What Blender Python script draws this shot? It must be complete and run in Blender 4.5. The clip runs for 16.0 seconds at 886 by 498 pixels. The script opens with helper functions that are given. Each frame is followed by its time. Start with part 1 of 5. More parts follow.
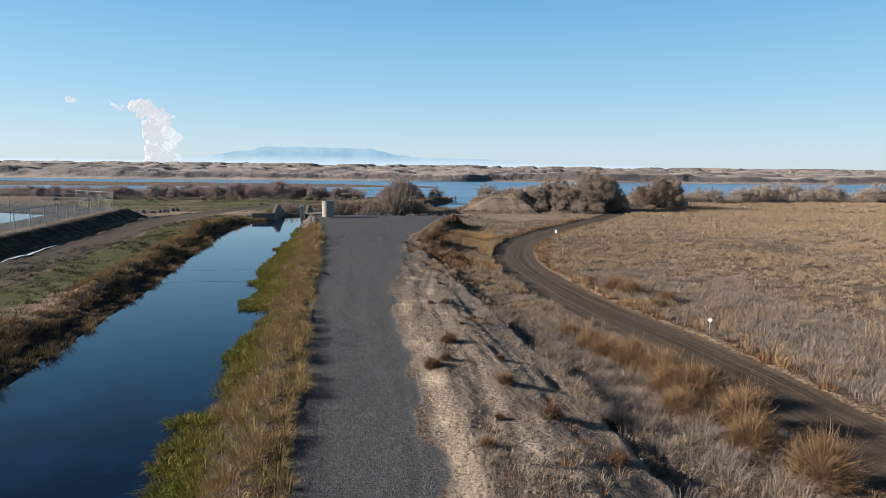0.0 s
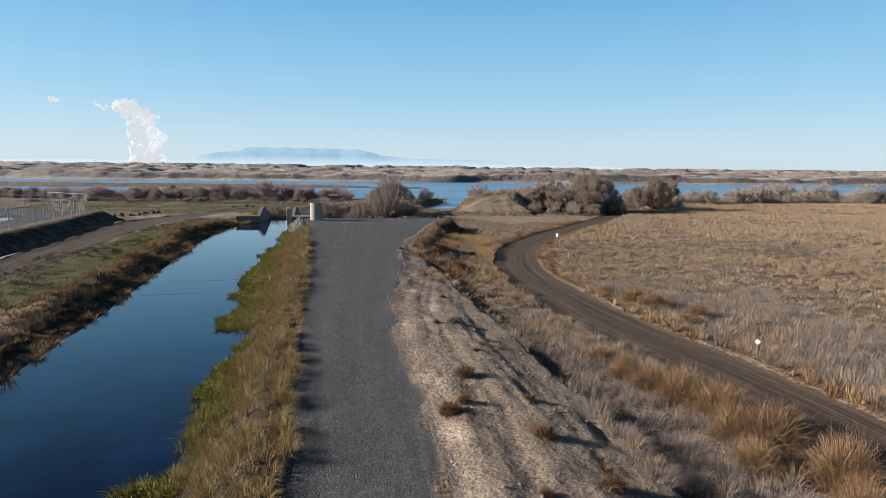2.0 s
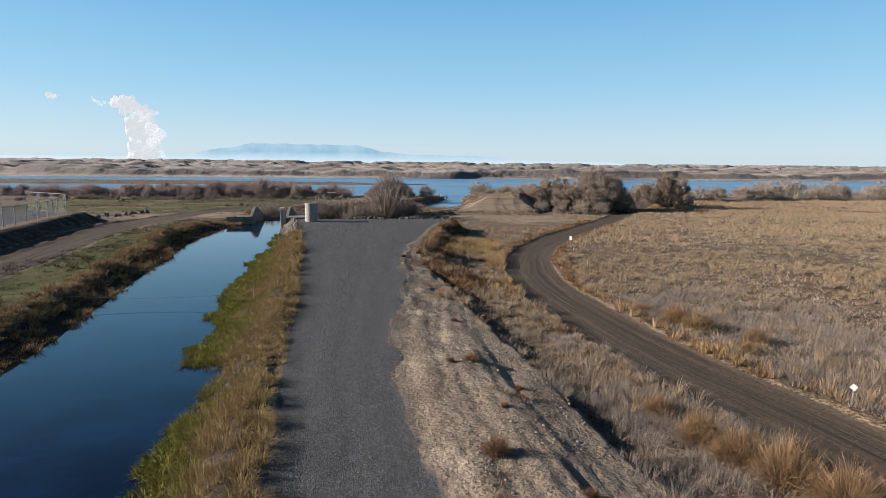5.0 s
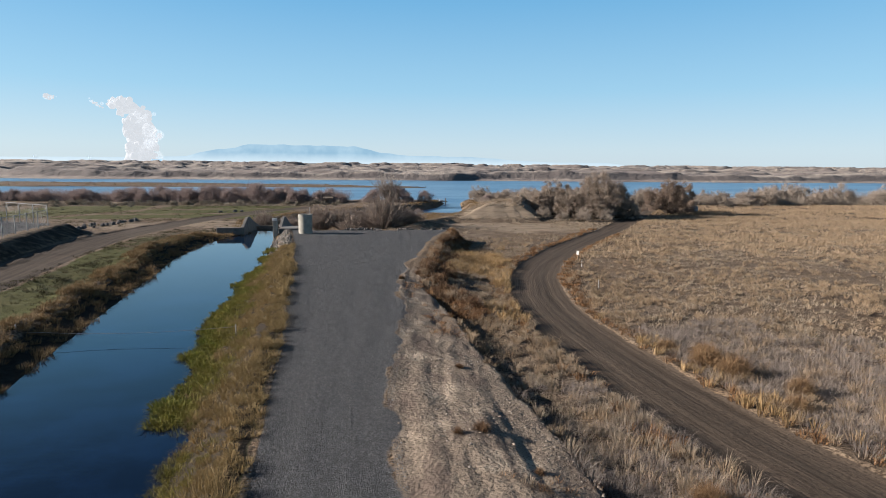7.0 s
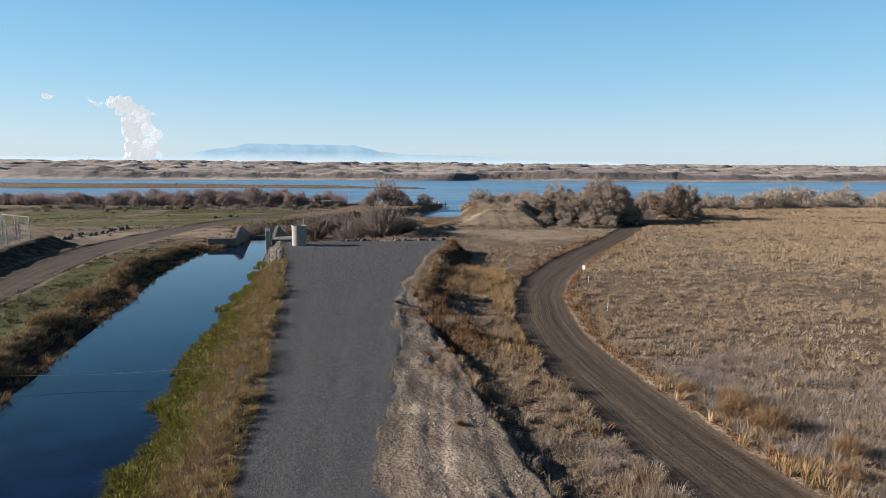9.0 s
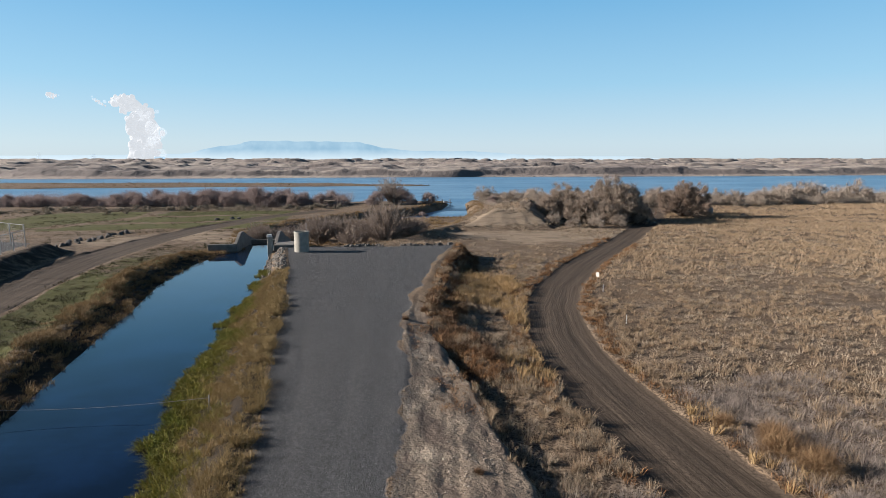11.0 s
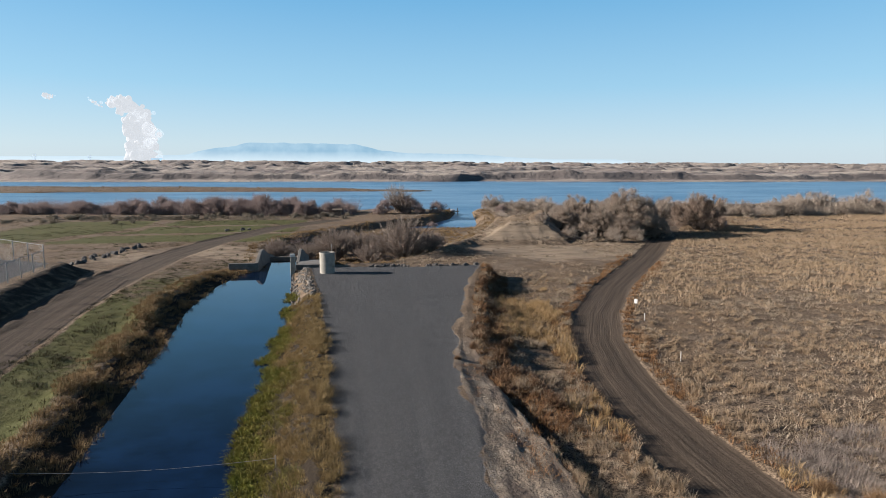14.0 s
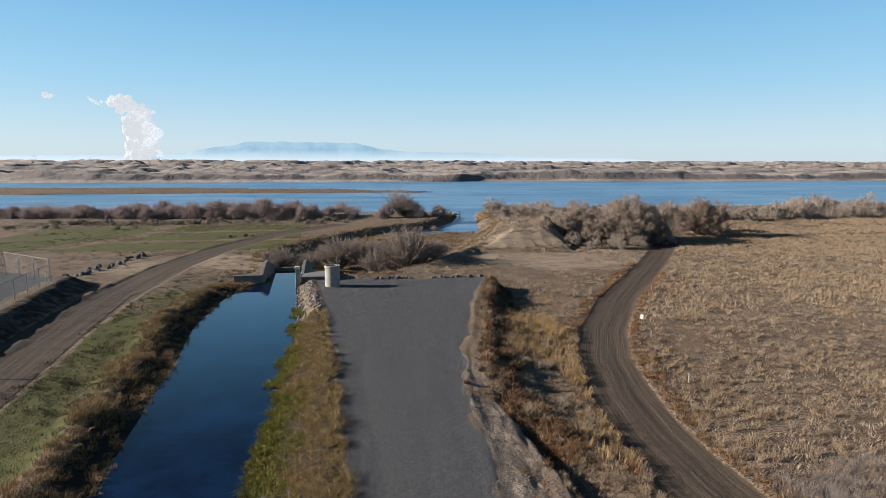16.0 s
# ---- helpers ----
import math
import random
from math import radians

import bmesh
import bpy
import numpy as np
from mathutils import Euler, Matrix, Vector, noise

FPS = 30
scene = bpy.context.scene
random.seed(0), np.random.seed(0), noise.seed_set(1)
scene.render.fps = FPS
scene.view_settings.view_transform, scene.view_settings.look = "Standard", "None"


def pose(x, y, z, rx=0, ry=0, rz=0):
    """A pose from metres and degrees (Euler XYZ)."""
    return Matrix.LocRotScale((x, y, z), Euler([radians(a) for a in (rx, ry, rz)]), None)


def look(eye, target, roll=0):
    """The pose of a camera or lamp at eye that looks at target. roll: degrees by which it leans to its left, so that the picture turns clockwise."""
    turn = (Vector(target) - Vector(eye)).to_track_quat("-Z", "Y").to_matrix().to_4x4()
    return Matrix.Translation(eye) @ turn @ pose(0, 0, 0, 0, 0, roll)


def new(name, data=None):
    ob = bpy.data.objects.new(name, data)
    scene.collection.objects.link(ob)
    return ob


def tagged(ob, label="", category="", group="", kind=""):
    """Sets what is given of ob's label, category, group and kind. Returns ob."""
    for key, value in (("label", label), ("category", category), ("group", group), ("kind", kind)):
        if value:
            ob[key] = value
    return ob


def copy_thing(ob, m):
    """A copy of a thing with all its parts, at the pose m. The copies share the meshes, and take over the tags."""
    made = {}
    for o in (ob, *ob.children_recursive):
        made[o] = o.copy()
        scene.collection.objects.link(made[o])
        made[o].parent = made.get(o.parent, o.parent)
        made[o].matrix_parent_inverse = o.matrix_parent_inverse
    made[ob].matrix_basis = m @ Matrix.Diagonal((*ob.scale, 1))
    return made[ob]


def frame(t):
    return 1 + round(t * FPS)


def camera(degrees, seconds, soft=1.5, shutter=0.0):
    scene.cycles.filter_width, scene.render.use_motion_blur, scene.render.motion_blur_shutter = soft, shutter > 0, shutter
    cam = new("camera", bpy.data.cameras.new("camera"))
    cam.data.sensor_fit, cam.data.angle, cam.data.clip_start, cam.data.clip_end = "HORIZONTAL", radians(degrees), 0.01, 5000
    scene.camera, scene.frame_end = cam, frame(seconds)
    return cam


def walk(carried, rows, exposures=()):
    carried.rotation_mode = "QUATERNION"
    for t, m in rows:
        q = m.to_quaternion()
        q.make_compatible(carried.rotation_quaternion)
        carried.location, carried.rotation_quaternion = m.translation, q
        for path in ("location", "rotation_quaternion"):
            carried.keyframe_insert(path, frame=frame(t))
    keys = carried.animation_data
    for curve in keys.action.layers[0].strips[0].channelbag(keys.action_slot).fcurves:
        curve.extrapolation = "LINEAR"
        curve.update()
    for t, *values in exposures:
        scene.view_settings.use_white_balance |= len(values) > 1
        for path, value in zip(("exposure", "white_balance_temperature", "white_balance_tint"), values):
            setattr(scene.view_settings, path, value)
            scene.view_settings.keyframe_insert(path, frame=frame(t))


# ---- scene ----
cam = camera(72.0, 16.0, soft=0.7)
PATH = [
    (0, (-1.044, 0.155, 6.05), (-0.836, 2.128, 5.795), 0.6),
    (0.5, (-1.189, 1.042, 6.048), (-0.982, 3.015, 5.795), 0.5),
    (1, (-1.34, 1.974, 6.018), (-1.096, 3.943, 5.765), 0.7),
    (1.5, (-1.399, 2.914, 6.027), (-1.154, 4.883, 5.774), 0.6),
    (2, (-1.44, 3.835, 6.021), (-1.193, 5.803, 5.769), 0.6),
    (2.5, (-1.471, 4.701, 6.009), (-1.223, 6.669, 5.749), 0.6),
    (3, (-1.48, 5.515, 6.0), (-1.232, 7.483, 5.738), 0.5),
    (3.5, (-1.478, 6.324, 6.004), (-1.229, 8.291, 5.743), 0.5),
    (4, (-1.449, 7.122, 6.009), (-1.201, 9.089, 5.748), 0.5),
    (4.2, (-1.413, 7.436, 6.017), (-1.165, 9.404, 5.754), 0.4),
    (6.3, (-1.339, 10.75, 6.783), (-1.087, 12.716, 6.518), 0.8),
    (6.5, (-1.262, 11.123, 6.858), (-1.008, 13.089, 6.597), 0.5),
    (7, (-1.178, 11.843, 7.141), (-0.923, 13.809, 6.879), 0.5),
    (7.5, (-1.063, 12.56, 7.464), (-0.808, 14.526, 7.199), 0.4),
    (8, (-0.967, 13.301, 7.726), (-0.712, 15.266, 7.459), 0.4),
    (8.5, (-0.879, 14.01, 7.96), (-0.622, 15.976, 7.693), 0.4),
    (9, (-0.798, 14.631, 8.195), (-0.542, 16.597, 7.929), 0.4),
    (9.2, (-0.759, 14.878, 8.283), (-0.509, 16.844, 8.014), 0.5),
    (11.3, (-0.862, 17.087, 8.957), (-0.62, 19.053, 8.677), -0.1),
    (11.5, (-0.916, 17.252, 8.995), (-0.672, 19.219, 8.724), 0.1),
    (12, (-1.231, 17.571, 9.314), (-0.985, 19.537, 9.043), 0.1),
    (12.5, (-1.748, 17.96, 9.615), (-1.5, 19.926, 9.344), 0.2),
    (13, (-2.374, 18.268, 9.947), (-2.124, 20.234, 9.677), 0.2),
    (13.5, (-3.086, 18.487, 10.321), (-2.834, 20.452, 10.048), 0.2),
    (14, (-3.818, 18.7, 10.628), (-3.564, 20.665, 10.356), 0.2),
    (14.5, (-4.265, 18.863, 10.873), (-4.014, 20.828, 10.6), 0.2),
    (15, (-4.318, 18.931, 11.239), (-4.068, 20.896, 10.963), 0.2),
    (15.5, (-4.321, 18.95, 11.625), (-4.068, 20.915, 11.348), 0.1),
    (16, (-4.275, 18.93, 12.054), (-4.022, 20.895, 11.777), 0.1),
]
walk(cam, [(t, look(eye, to, roll)) for t, eye, to, roll in PATH], [(0.0, 1.44), (16.0, 1.44)])

# ---- light: low sun from the west side, clear winter sky ----
SUN_DIR = Vector((-0.985, 0.15, 0.355)).normalized()
world = bpy.data.worlds.new("sky")
scene.world = world
world.use_nodes = True
wn = world.node_tree.nodes
sky = wn.new("ShaderNodeTexSky")
sky.sky_type, sky.sun_disc = "NISHITA", False
sky.sun_elevation = math.asin(SUN_DIR.z)
sky.sun_rotation = math.atan2(SUN_DIR.x, SUN_DIR.y)
sky.air_density, sky.dust_density, sky.ozone_density = 1.0, 0.6, 1.6
wl = world.node_tree.links
height = wn.new("ShaderNodeSeparateXYZ")
wl.new(wn.new("ShaderNodeTexCoord").outputs["Generated"], height.inputs[0])
grade = wn.new("ShaderNodeValToRGB")
for k, (at, c) in enumerate(((0.0, (0.54, 0.65, 0.73)), (0.03, (0.51, 0.65, 0.745)), (0.12, (0.30, 0.55, 0.74)), (0.25, (0.15, 0.41, 0.67)), (0.42, (0.045, 0.125, 0.26)), (0.75, (0.018, 0.042, 0.09)))):
    e = grade.color_ramp.elements[k] if k < 2 else grade.color_ramp.elements.new(at)
    e.position, e.color = at, (*c, 1)
wl.new(height.outputs[2], grade.inputs[0])
air = wn.new("ShaderNodeMix")
air.data_type = "RGBA"
air.inputs[0].default_value = 0.85
scaled = wn.new("ShaderNodeMix")
scaled.data_type, scaled.blend_type = "RGBA", "MULTIPLY"
scaled.inputs[0].default_value, scaled.inputs[7].default_value = 1.0, (0.10, 0.11, 0.13, 1)
wl.new(sky.outputs[0], scaled.inputs[6])
wl.new(scaled.outputs[2], air.inputs[6])
wl.new(grade.outputs[0], air.inputs[7])
wl.new(air.outputs[2], wn["Background"].inputs[0])
wn["Background"].inputs[1].default_value = 0.437
lamp = bpy.data.lights.new("sun", "SUN")
lamp.energy, lamp.angle, lamp.color = 5.0, radians(0.53), (1.0, 0.89, 0.80)
sun = new("sun", lamp)
sun.matrix_world = look(SUN_DIR * 50, (0, 0, 0))

RNG = np.random.default_rng(7)


# ---- numeric helpers ----
def smooth(a):
    a = np.clip(a, 0, 1)
    return a * a * (3 - 2 * a)


def lattice(ix, iy, seed):
    h = (ix.astype(np.int64) * 374761393 + iy.astype(np.int64) * 668265263 + seed * 982451653) & 0xFFFFFFFF
    h = ((h ^ (h >> 13)) * 1274126177) & 0xFFFFFFFF
    return ((h ^ (h >> 16)) & 0xFFFF) / 65535.0 * 2 - 1


def vnoise(x, y, seed=0):
    x, y = np.asarray(x, float), np.asarray(y, float)
    ix, iy = np.floor(x), np.floor(y)
    fx, fy = smooth(x - ix), smooth(y - iy)
    a, b = lattice(ix, iy, seed), lattice(ix + 1, iy, seed)
    c, d = lattice(ix, iy + 1, seed), lattice(ix + 1, iy + 1, seed)
    return (a * (1 - fx) + b * fx) * (1 - fy) + (c * (1 - fx) + d * fx) * fy


def fbm(x, y, octaves=4, seed=0):
    total, amp = 0, 1.0
    for k in range(octaves):
        total = total + amp * vnoise(x * 2 ** k + 17.3 * k, y * 2 ** k - 9.1 * k, seed + k)
        amp *= 0.5
    return total


def line(*pts):
    """x as a function of y along a polyline."""
    ys, xs = [p[1] for p in pts], [p[0] for p in pts]
    return lambda y: np.interp(y, ys, xs)


# ---- plan of the place: edges as x over y ----
gravel_left = line((-2.4, 0), (-2.7, 11), (-3.2, 17), (-3.6, 22), (-4.0, 28), (-4.6, 36), (-5.1, 42), (-5.8, 50), (-6.1, 55), (-7.1, 64), (-7.8, 71), (-9.3, 82))
gravel_right = line((0.5, 0), (0.2, 12), (0.05, 17), (-0.3, 21), (-0.5, 25), (-0.5, 31), (0.3, 38), (0.8, 43), (0.9, 50), (1.9, 57), (3.1, 61), (4.8, 70), (8.1, 82))
shoulder_right = line((5.0, 0), (4.6, 18), (4.3, 24), (3.8, 30), (3.4, 36), (3.0, 44), (2.3, 50), (2.9, 57), (4.0, 61), (5.5, 70), (8.7, 82))
water_right = line((-5.0, -40), (-5.4, 10), (-6.0, 18.5), (-6.3, 24.5), (-6.8, 30), (-7.5, 34), (-8.5, 44), (-9.3, 54), (-9.6, 64), (-10.1, 71), (-11.3, 83), (-11.6, 95))
water_left = line((-12.5, -40), (-12.7, 15), (-13.4, 26), (-14.2, 35), (-15.0, 42), (-16.2, 52), (-16.9, 60), (-18.1, 69), (-17.9, 79), (-17.0, 84), (-15.6, 87), (-15.4, 95))
dirt_road = line((12.5, -40), (11.8, 5), (11.5, 14), (11.3, 20), (10.9, 24), (10.2, 28), (9.7, 33), (9.4, 41), (9.6, 46), (10.3, 51), (12.0, 58), (15.0, 65.6), (21.0, 76.7), (35.2, 98.3), (52.0, 126), (66, 150), (72, 170))
west_road = line((-21.5, -40), (-24.2, 36), (-24.8, 43.5), (-25.8, 55), (-26.8, 63), (-27.8, 74), (-28.2, 84), (-29.0, 100), (-27.6, 120), (-22.0, 146), (-15, 160), (-9, 172))
yard_edge = line((-26.0, -60), (-29.4, 38), (-30.8, 51), (-32.2, 63), (-33.2, 70.5), (-34.6, 82), (-35.5, 95))
trench_left = line((-14.6, 88), (-17.5, 98), (-19.5, 112), (-18.5, 124), (-13, 138), (-4.5, 156), (8, 166), (17, 185), (22, 206))
trench_right = line((-10.6, 88), (-4, 93), (0.5, 97), (4, 102), (13, 119), (24, 150), (28, 175), (33, 212))
west_z = line((-0.3, -60), (-0.35, 80), (-1.1, 100), (-1.9, 130), (-2.4, 160), (-3.0, 190), (-3.4, 230))
east_z = line((-0.75, -60), (-0.9, 25), (-1.05, 45), (-1.25, 60), (-1.5, 80), (-1.8, 110), (-2.0, 150), (-2.4, 190), (-3.2, 230))
CANAL_Z, RIVER_Z = -1.0, -4.0


def bounds(x):
    """y of the near shore of the river over x."""
    return np.interp(x, [-900, -400, -118, -92, -8, 20, 36, 60, 300, 900], [420, 300, 238, 226, 204, 207, 212, 222, 250, 330])


def bar(x, y):
    """1 on the low gravel bar in the river, 0 off it."""
    near = np.interp(x, [-700, -240, -20, 48], [330, 345, 352, 360])
    far = np.interp(x, [-700, -240, -95, -20, 48], [520, 452, 438, 412, 362])
    w = 5 * fbm(x / 22, y / 22, 3, 5)
    return smooth((y - near + w) / 9) * smooth((far - y + w) / 9) * smooth((52 - x) / 20)


def stretch(y, a, b, soft=2.0):
    return smooth((y - a) / soft) * smooth((b - y) / soft)


def mound(x, y):
    """The graded earth pile beside the road end: a ramp-like front face, a flat top and a sharper ridge behind it."""
    drift = 0.28 * (y - 114) + 0.5 * fbm(x / 5, y / 5, 3, 3)
    front = (y - 112.6 - 0.5 * fbm(x / 4, y / 4, 3, 37)) / 9.5
    left, right, back = (x - 14.0 - drift) / 5.2, (29.2 + drift - x) / 4.6, (152 - y) / 14
    low = np.minimum(np.minimum(front, left), np.minimum(right, back))
    top = 2.75 + 0.35 * fbm(x / 6, y / 6, 3, 35) * smooth((y - 120) / 8)
    body = np.clip(low, 0, 1.0) * top - 0.10 * np.abs(vnoise(x * 1.1, y * 0.12, 38)) * smooth(low / 0.2) * smooth((122 - y) / 3)
    crest = 28.2 + 0.25 * (y - 124)
    return body + 1.15 * np.clip(1 - np.abs(x - crest) / 3.4, 0, 1) * stretch(y, 121, 150, 9) * (1 + 0.3 * fbm(x / 3, y / 3, 2, 39))


def ground_z(x, y):
    x, y = np.asarray(x, float), np.asarray(y, float)
    rough = 0.10 * fbm(x / 5, y / 5, 4, 1) + 0.05 * fbm(x * 1.3, y * 1.3, 3, 2)
    base = west_z(y) + (east_z(y) - west_z(y)) * smooth((x + 12) / 14) + rough
    base = base - 0.38 * smooth((x + 24.5) / 6) * smooth((-13 - x) / 2) * smooth((96 - y) / 10)
    # graded roads
    for road, half, depth in ((dirt_road, 1.75, 0.10), (west_road, 2.25, 0.08)):
        d = np.abs(x - road(y)) / np.sqrt(1 + ((road(y + 1) - road(y - 1)) / 2) ** 2)
        flat = smooth((half + 0.7 - d) / 0.7)
        level = base - rough - depth + 0.012 * fbm(x * 2, y * 2, 2, 4) - 0.035 * np.exp(-((d - 0.85) / 0.28) ** 2)
        base = base + flat * (level - base) + 0.05 * np.exp(-((d - half - 0.35) / 0.3) ** 2)
    base = base + mound(x, y)
    # trench with the outflow
    c = stretch(y, 87, 230, 3)
    inside = smooth((x - trench_left(y)) / 4.5) * smooth((trench_right(y) - x) / 5.0)
    base = base + c * inside * (-3.4 - 1.6 * smooth((y - 154) / 12) - base - 0.4 * rough)
    rim = np.exp(-((x - trench_right(y) - 2.2) / 1.6) ** 2) * stretch(y, 98, 175, 6)
    base = base + 0.75 * rim
    # fenced pad with the pond
    edge = yard_edge(y)
    brow = np.clip(84.4 + 0.5 * (-34.6 - x), 84.4, 94)
    pad = np.clip((edge + 3.3 + 0.25 * vnoise(y * 0.5, 0 * y, 92) - x) / 2.3, 0, 1) * np.clip((brow + 2.6 - y) / 2.8, 0, 1)
    base = base + pad * (0.72 + 0.05 * rough - base)
    pond = smooth((edge - 4.2 - x) / 2.5) * smooth((x + 92) / 2.5) * smooth((y + 20) / 3) * smooth((brow - 4.5 - y) / 2.5)
    base = base - pond * 1.3
    furrow = stretch(y, 10, 96, 8) * np.exp(-((x - edge - 4.0) / 0.35) ** 2)
    base = base + 0.16 * furrow * (0.6 + 0.6 * vnoise(y * 1.3, x * 0.5, 94))
    # canal and its banks
    base = base + 0.4 * np.exp(-((x - shoulder_right(y) - 1.6) / 1.7) ** 2) * stretch(y, 40, 74, 8)
    base = base + 0.42 * np.exp(-((x - water_left(y) + 2.4) / 0.9) ** 2) * smooth((88 - y) / 4) * (1 + 0.5 * vnoise(y * 0.4, 0 * y, 91))
    wl, wr, gl, gr, sh = water_left(y), water_right(y), gravel_left(y), gravel_right(y), shoulder_right(y)
    here = smooth((94 - y) / 2.0)
    bank = np.where(x < wl, CANAL_Z + (base - CANAL_Z) * np.clip((wl - x) / 1.75 + 0.5 * rough, 0, 1), base)
    bed = CANAL_Z - 1.4 * smooth((x - wl) / 1.8) * smooth((wr - x) / 1.5)
    left_face = CANAL_Z + (0.0 - CANAL_Z) * smooth((x - wr) / np.maximum(gl - 0.4 - wr, 0.5)) + 0.10 * np.exp(-((x - gl + 0.8) / 0.5) ** 2) + 0.5 * rough
    rut = -0.03 * np.exp(-((x - (0.42 * gl + 0.58 * gr)) / 0.3) ** 2) - 0.03 * np.exp(-((x - (0.78 * gl + 0.22 * gr)) / 0.3) ** 2)
    lane = (x - gl) / (gr - gl)
    gravel = 0.008 * fbm(lane * 16, y * 0.05, 3, 7) + 0.010 * fbm(x * 1.7, y * 0.5, 3, 6) + 0.5 * rut + 0.012 * fbm(x * 3.5, y * 3.5, 3, 8)
    drop = 0.34 * smooth((56 - y) / 8)
    ws = np.maximum(sh - gr, 0.3)
    gully = np.maximum(0, fbm(x * 1.6, y * 0.4, 5, 12))
    heap = 0.24 * smooth((x - gr - 0.05) / 0.95) * smooth((sh - x) / 2.2) * smooth((36 - y) / 12) * (1 + 0.35 * vnoise(y * 0.4, x * 0.5, 64))
    should = heap - drop * np.clip((x - gr) / ws, 0, 1) ** 0.8 + 0.04 * fbm(x * 1.3, y * 0.7, 5, 9) * smooth((x - gr) / 0.6) - 0.045 * gully * smooth((x - gr) / 0.8) * smooth((52 - y) / 6)
    should = should - 0.04 * sum(np.exp(-((x - gr - o - 0.15 * vnoise(y * 0.2, 0 * y, 60)) / 0.11) ** 2) for o in (1.5, 1.95, 2.6, 3.05, 3.5)) * (0.4 + np.abs(vnoise(y * 0.15, x * 0.1, 61)))
    should = should + 0.045 * np.exp(-((x - gr - 0.25) / 0.18) ** 2) * smooth((y - 40) / 8)
    near = smooth((28 - y) / 9) * (0.55 + 0.6 * vnoise(y * 0.25, 0 * y, 62))
    gravel = gravel - near * 0.055 * sum(np.exp(-((x - gr + o + 0.06 * vnoise(y * 0.3, 0 * y, 63)) / 0.10) ** 2) for o in (0.08, 0.45, 0.95))
    fall = np.where(y < 50, 0.55, 1.9)
    wob = 0.25 * fbm(y * 0.6, x * 0.2, 3, 31)
    outer = -drop + (base + drop) * smooth((x - sh + wob) / fall) - 0.12 * np.exp(-((x - sh - 0.45 + wob) / 0.25) ** 2) * smooth((50 - y) / 6)
    top = np.where(x < gl, left_face, np.where(x < gr, gravel, np.where(x < sh + wob, should, outer)))
    dam = np.where(x <= wl, bank, np.where(x < wr, bed, top))
    end = smooth((85.2 + 0.35 * fbm(x * 0.5, 3.1 + 0 * x, 3, 14) - y) / 2.8)
    east = np.where(x > wr, base + (dam - base) * end, dam)
    base = np.where(x > wr, east, base + (dam - base) * here)
    # river
    shore = bounds(x) + 4 * fbm(x / 15, y / 15, 3, 21)
    wet = smooth((y - shore) / 9) * (1 - bar(x, y))
    base = np.where(y > 150, base * (1 - smooth((y - shore) / 9)) + (-3.55 + 0.25 * rough) * smooth((y - shore) / 9), base)
    return base * (1 - wet) + wet * -6.5


def dune_z(x, y):
    shore = 566 + 9 * fbm(x / 120, 0 * x, 3, 40)
    d = y - shore
    warp = 25 * fbm(x / 90, y / 90, 2, 48)
    mesa = smooth((fbm((x + warp) / 85, (y + warp) / 75, 3, 41) - 0.02) / 0.22)
    knoll = smooth((fbm((x - warp) / 48, y / 60, 2, 44) - 0.15) / 0.45)
    gully = np.abs(fbm(x / 22, y / 60, 3, 46))
    bluff = smooth((d - 22 * vnoise(x / 75, 0 * x, 47) - 12) / 16)
    rise = 0.8 * smooth(d / 10) + (4.4 + 1.5 * gully) * bluff + 2.0 * smooth((d - 60) / 220) + 6.5 * smooth((d - 320) / 900)
    lumps = smooth((d - 12) / 26) * (4.6 * mesa + 4.2 * knoll) * (0.5 + 0.7 * smooth((d - 30) / 600)) + 0.7 * fbm(x / 14, y / 24, 4, 49) * smooth((d - 6) / 20)
    return RIVER_Z - 2.5 * smooth(-d / 8) + 0.3 * smooth(d / 4) + rise + lumps


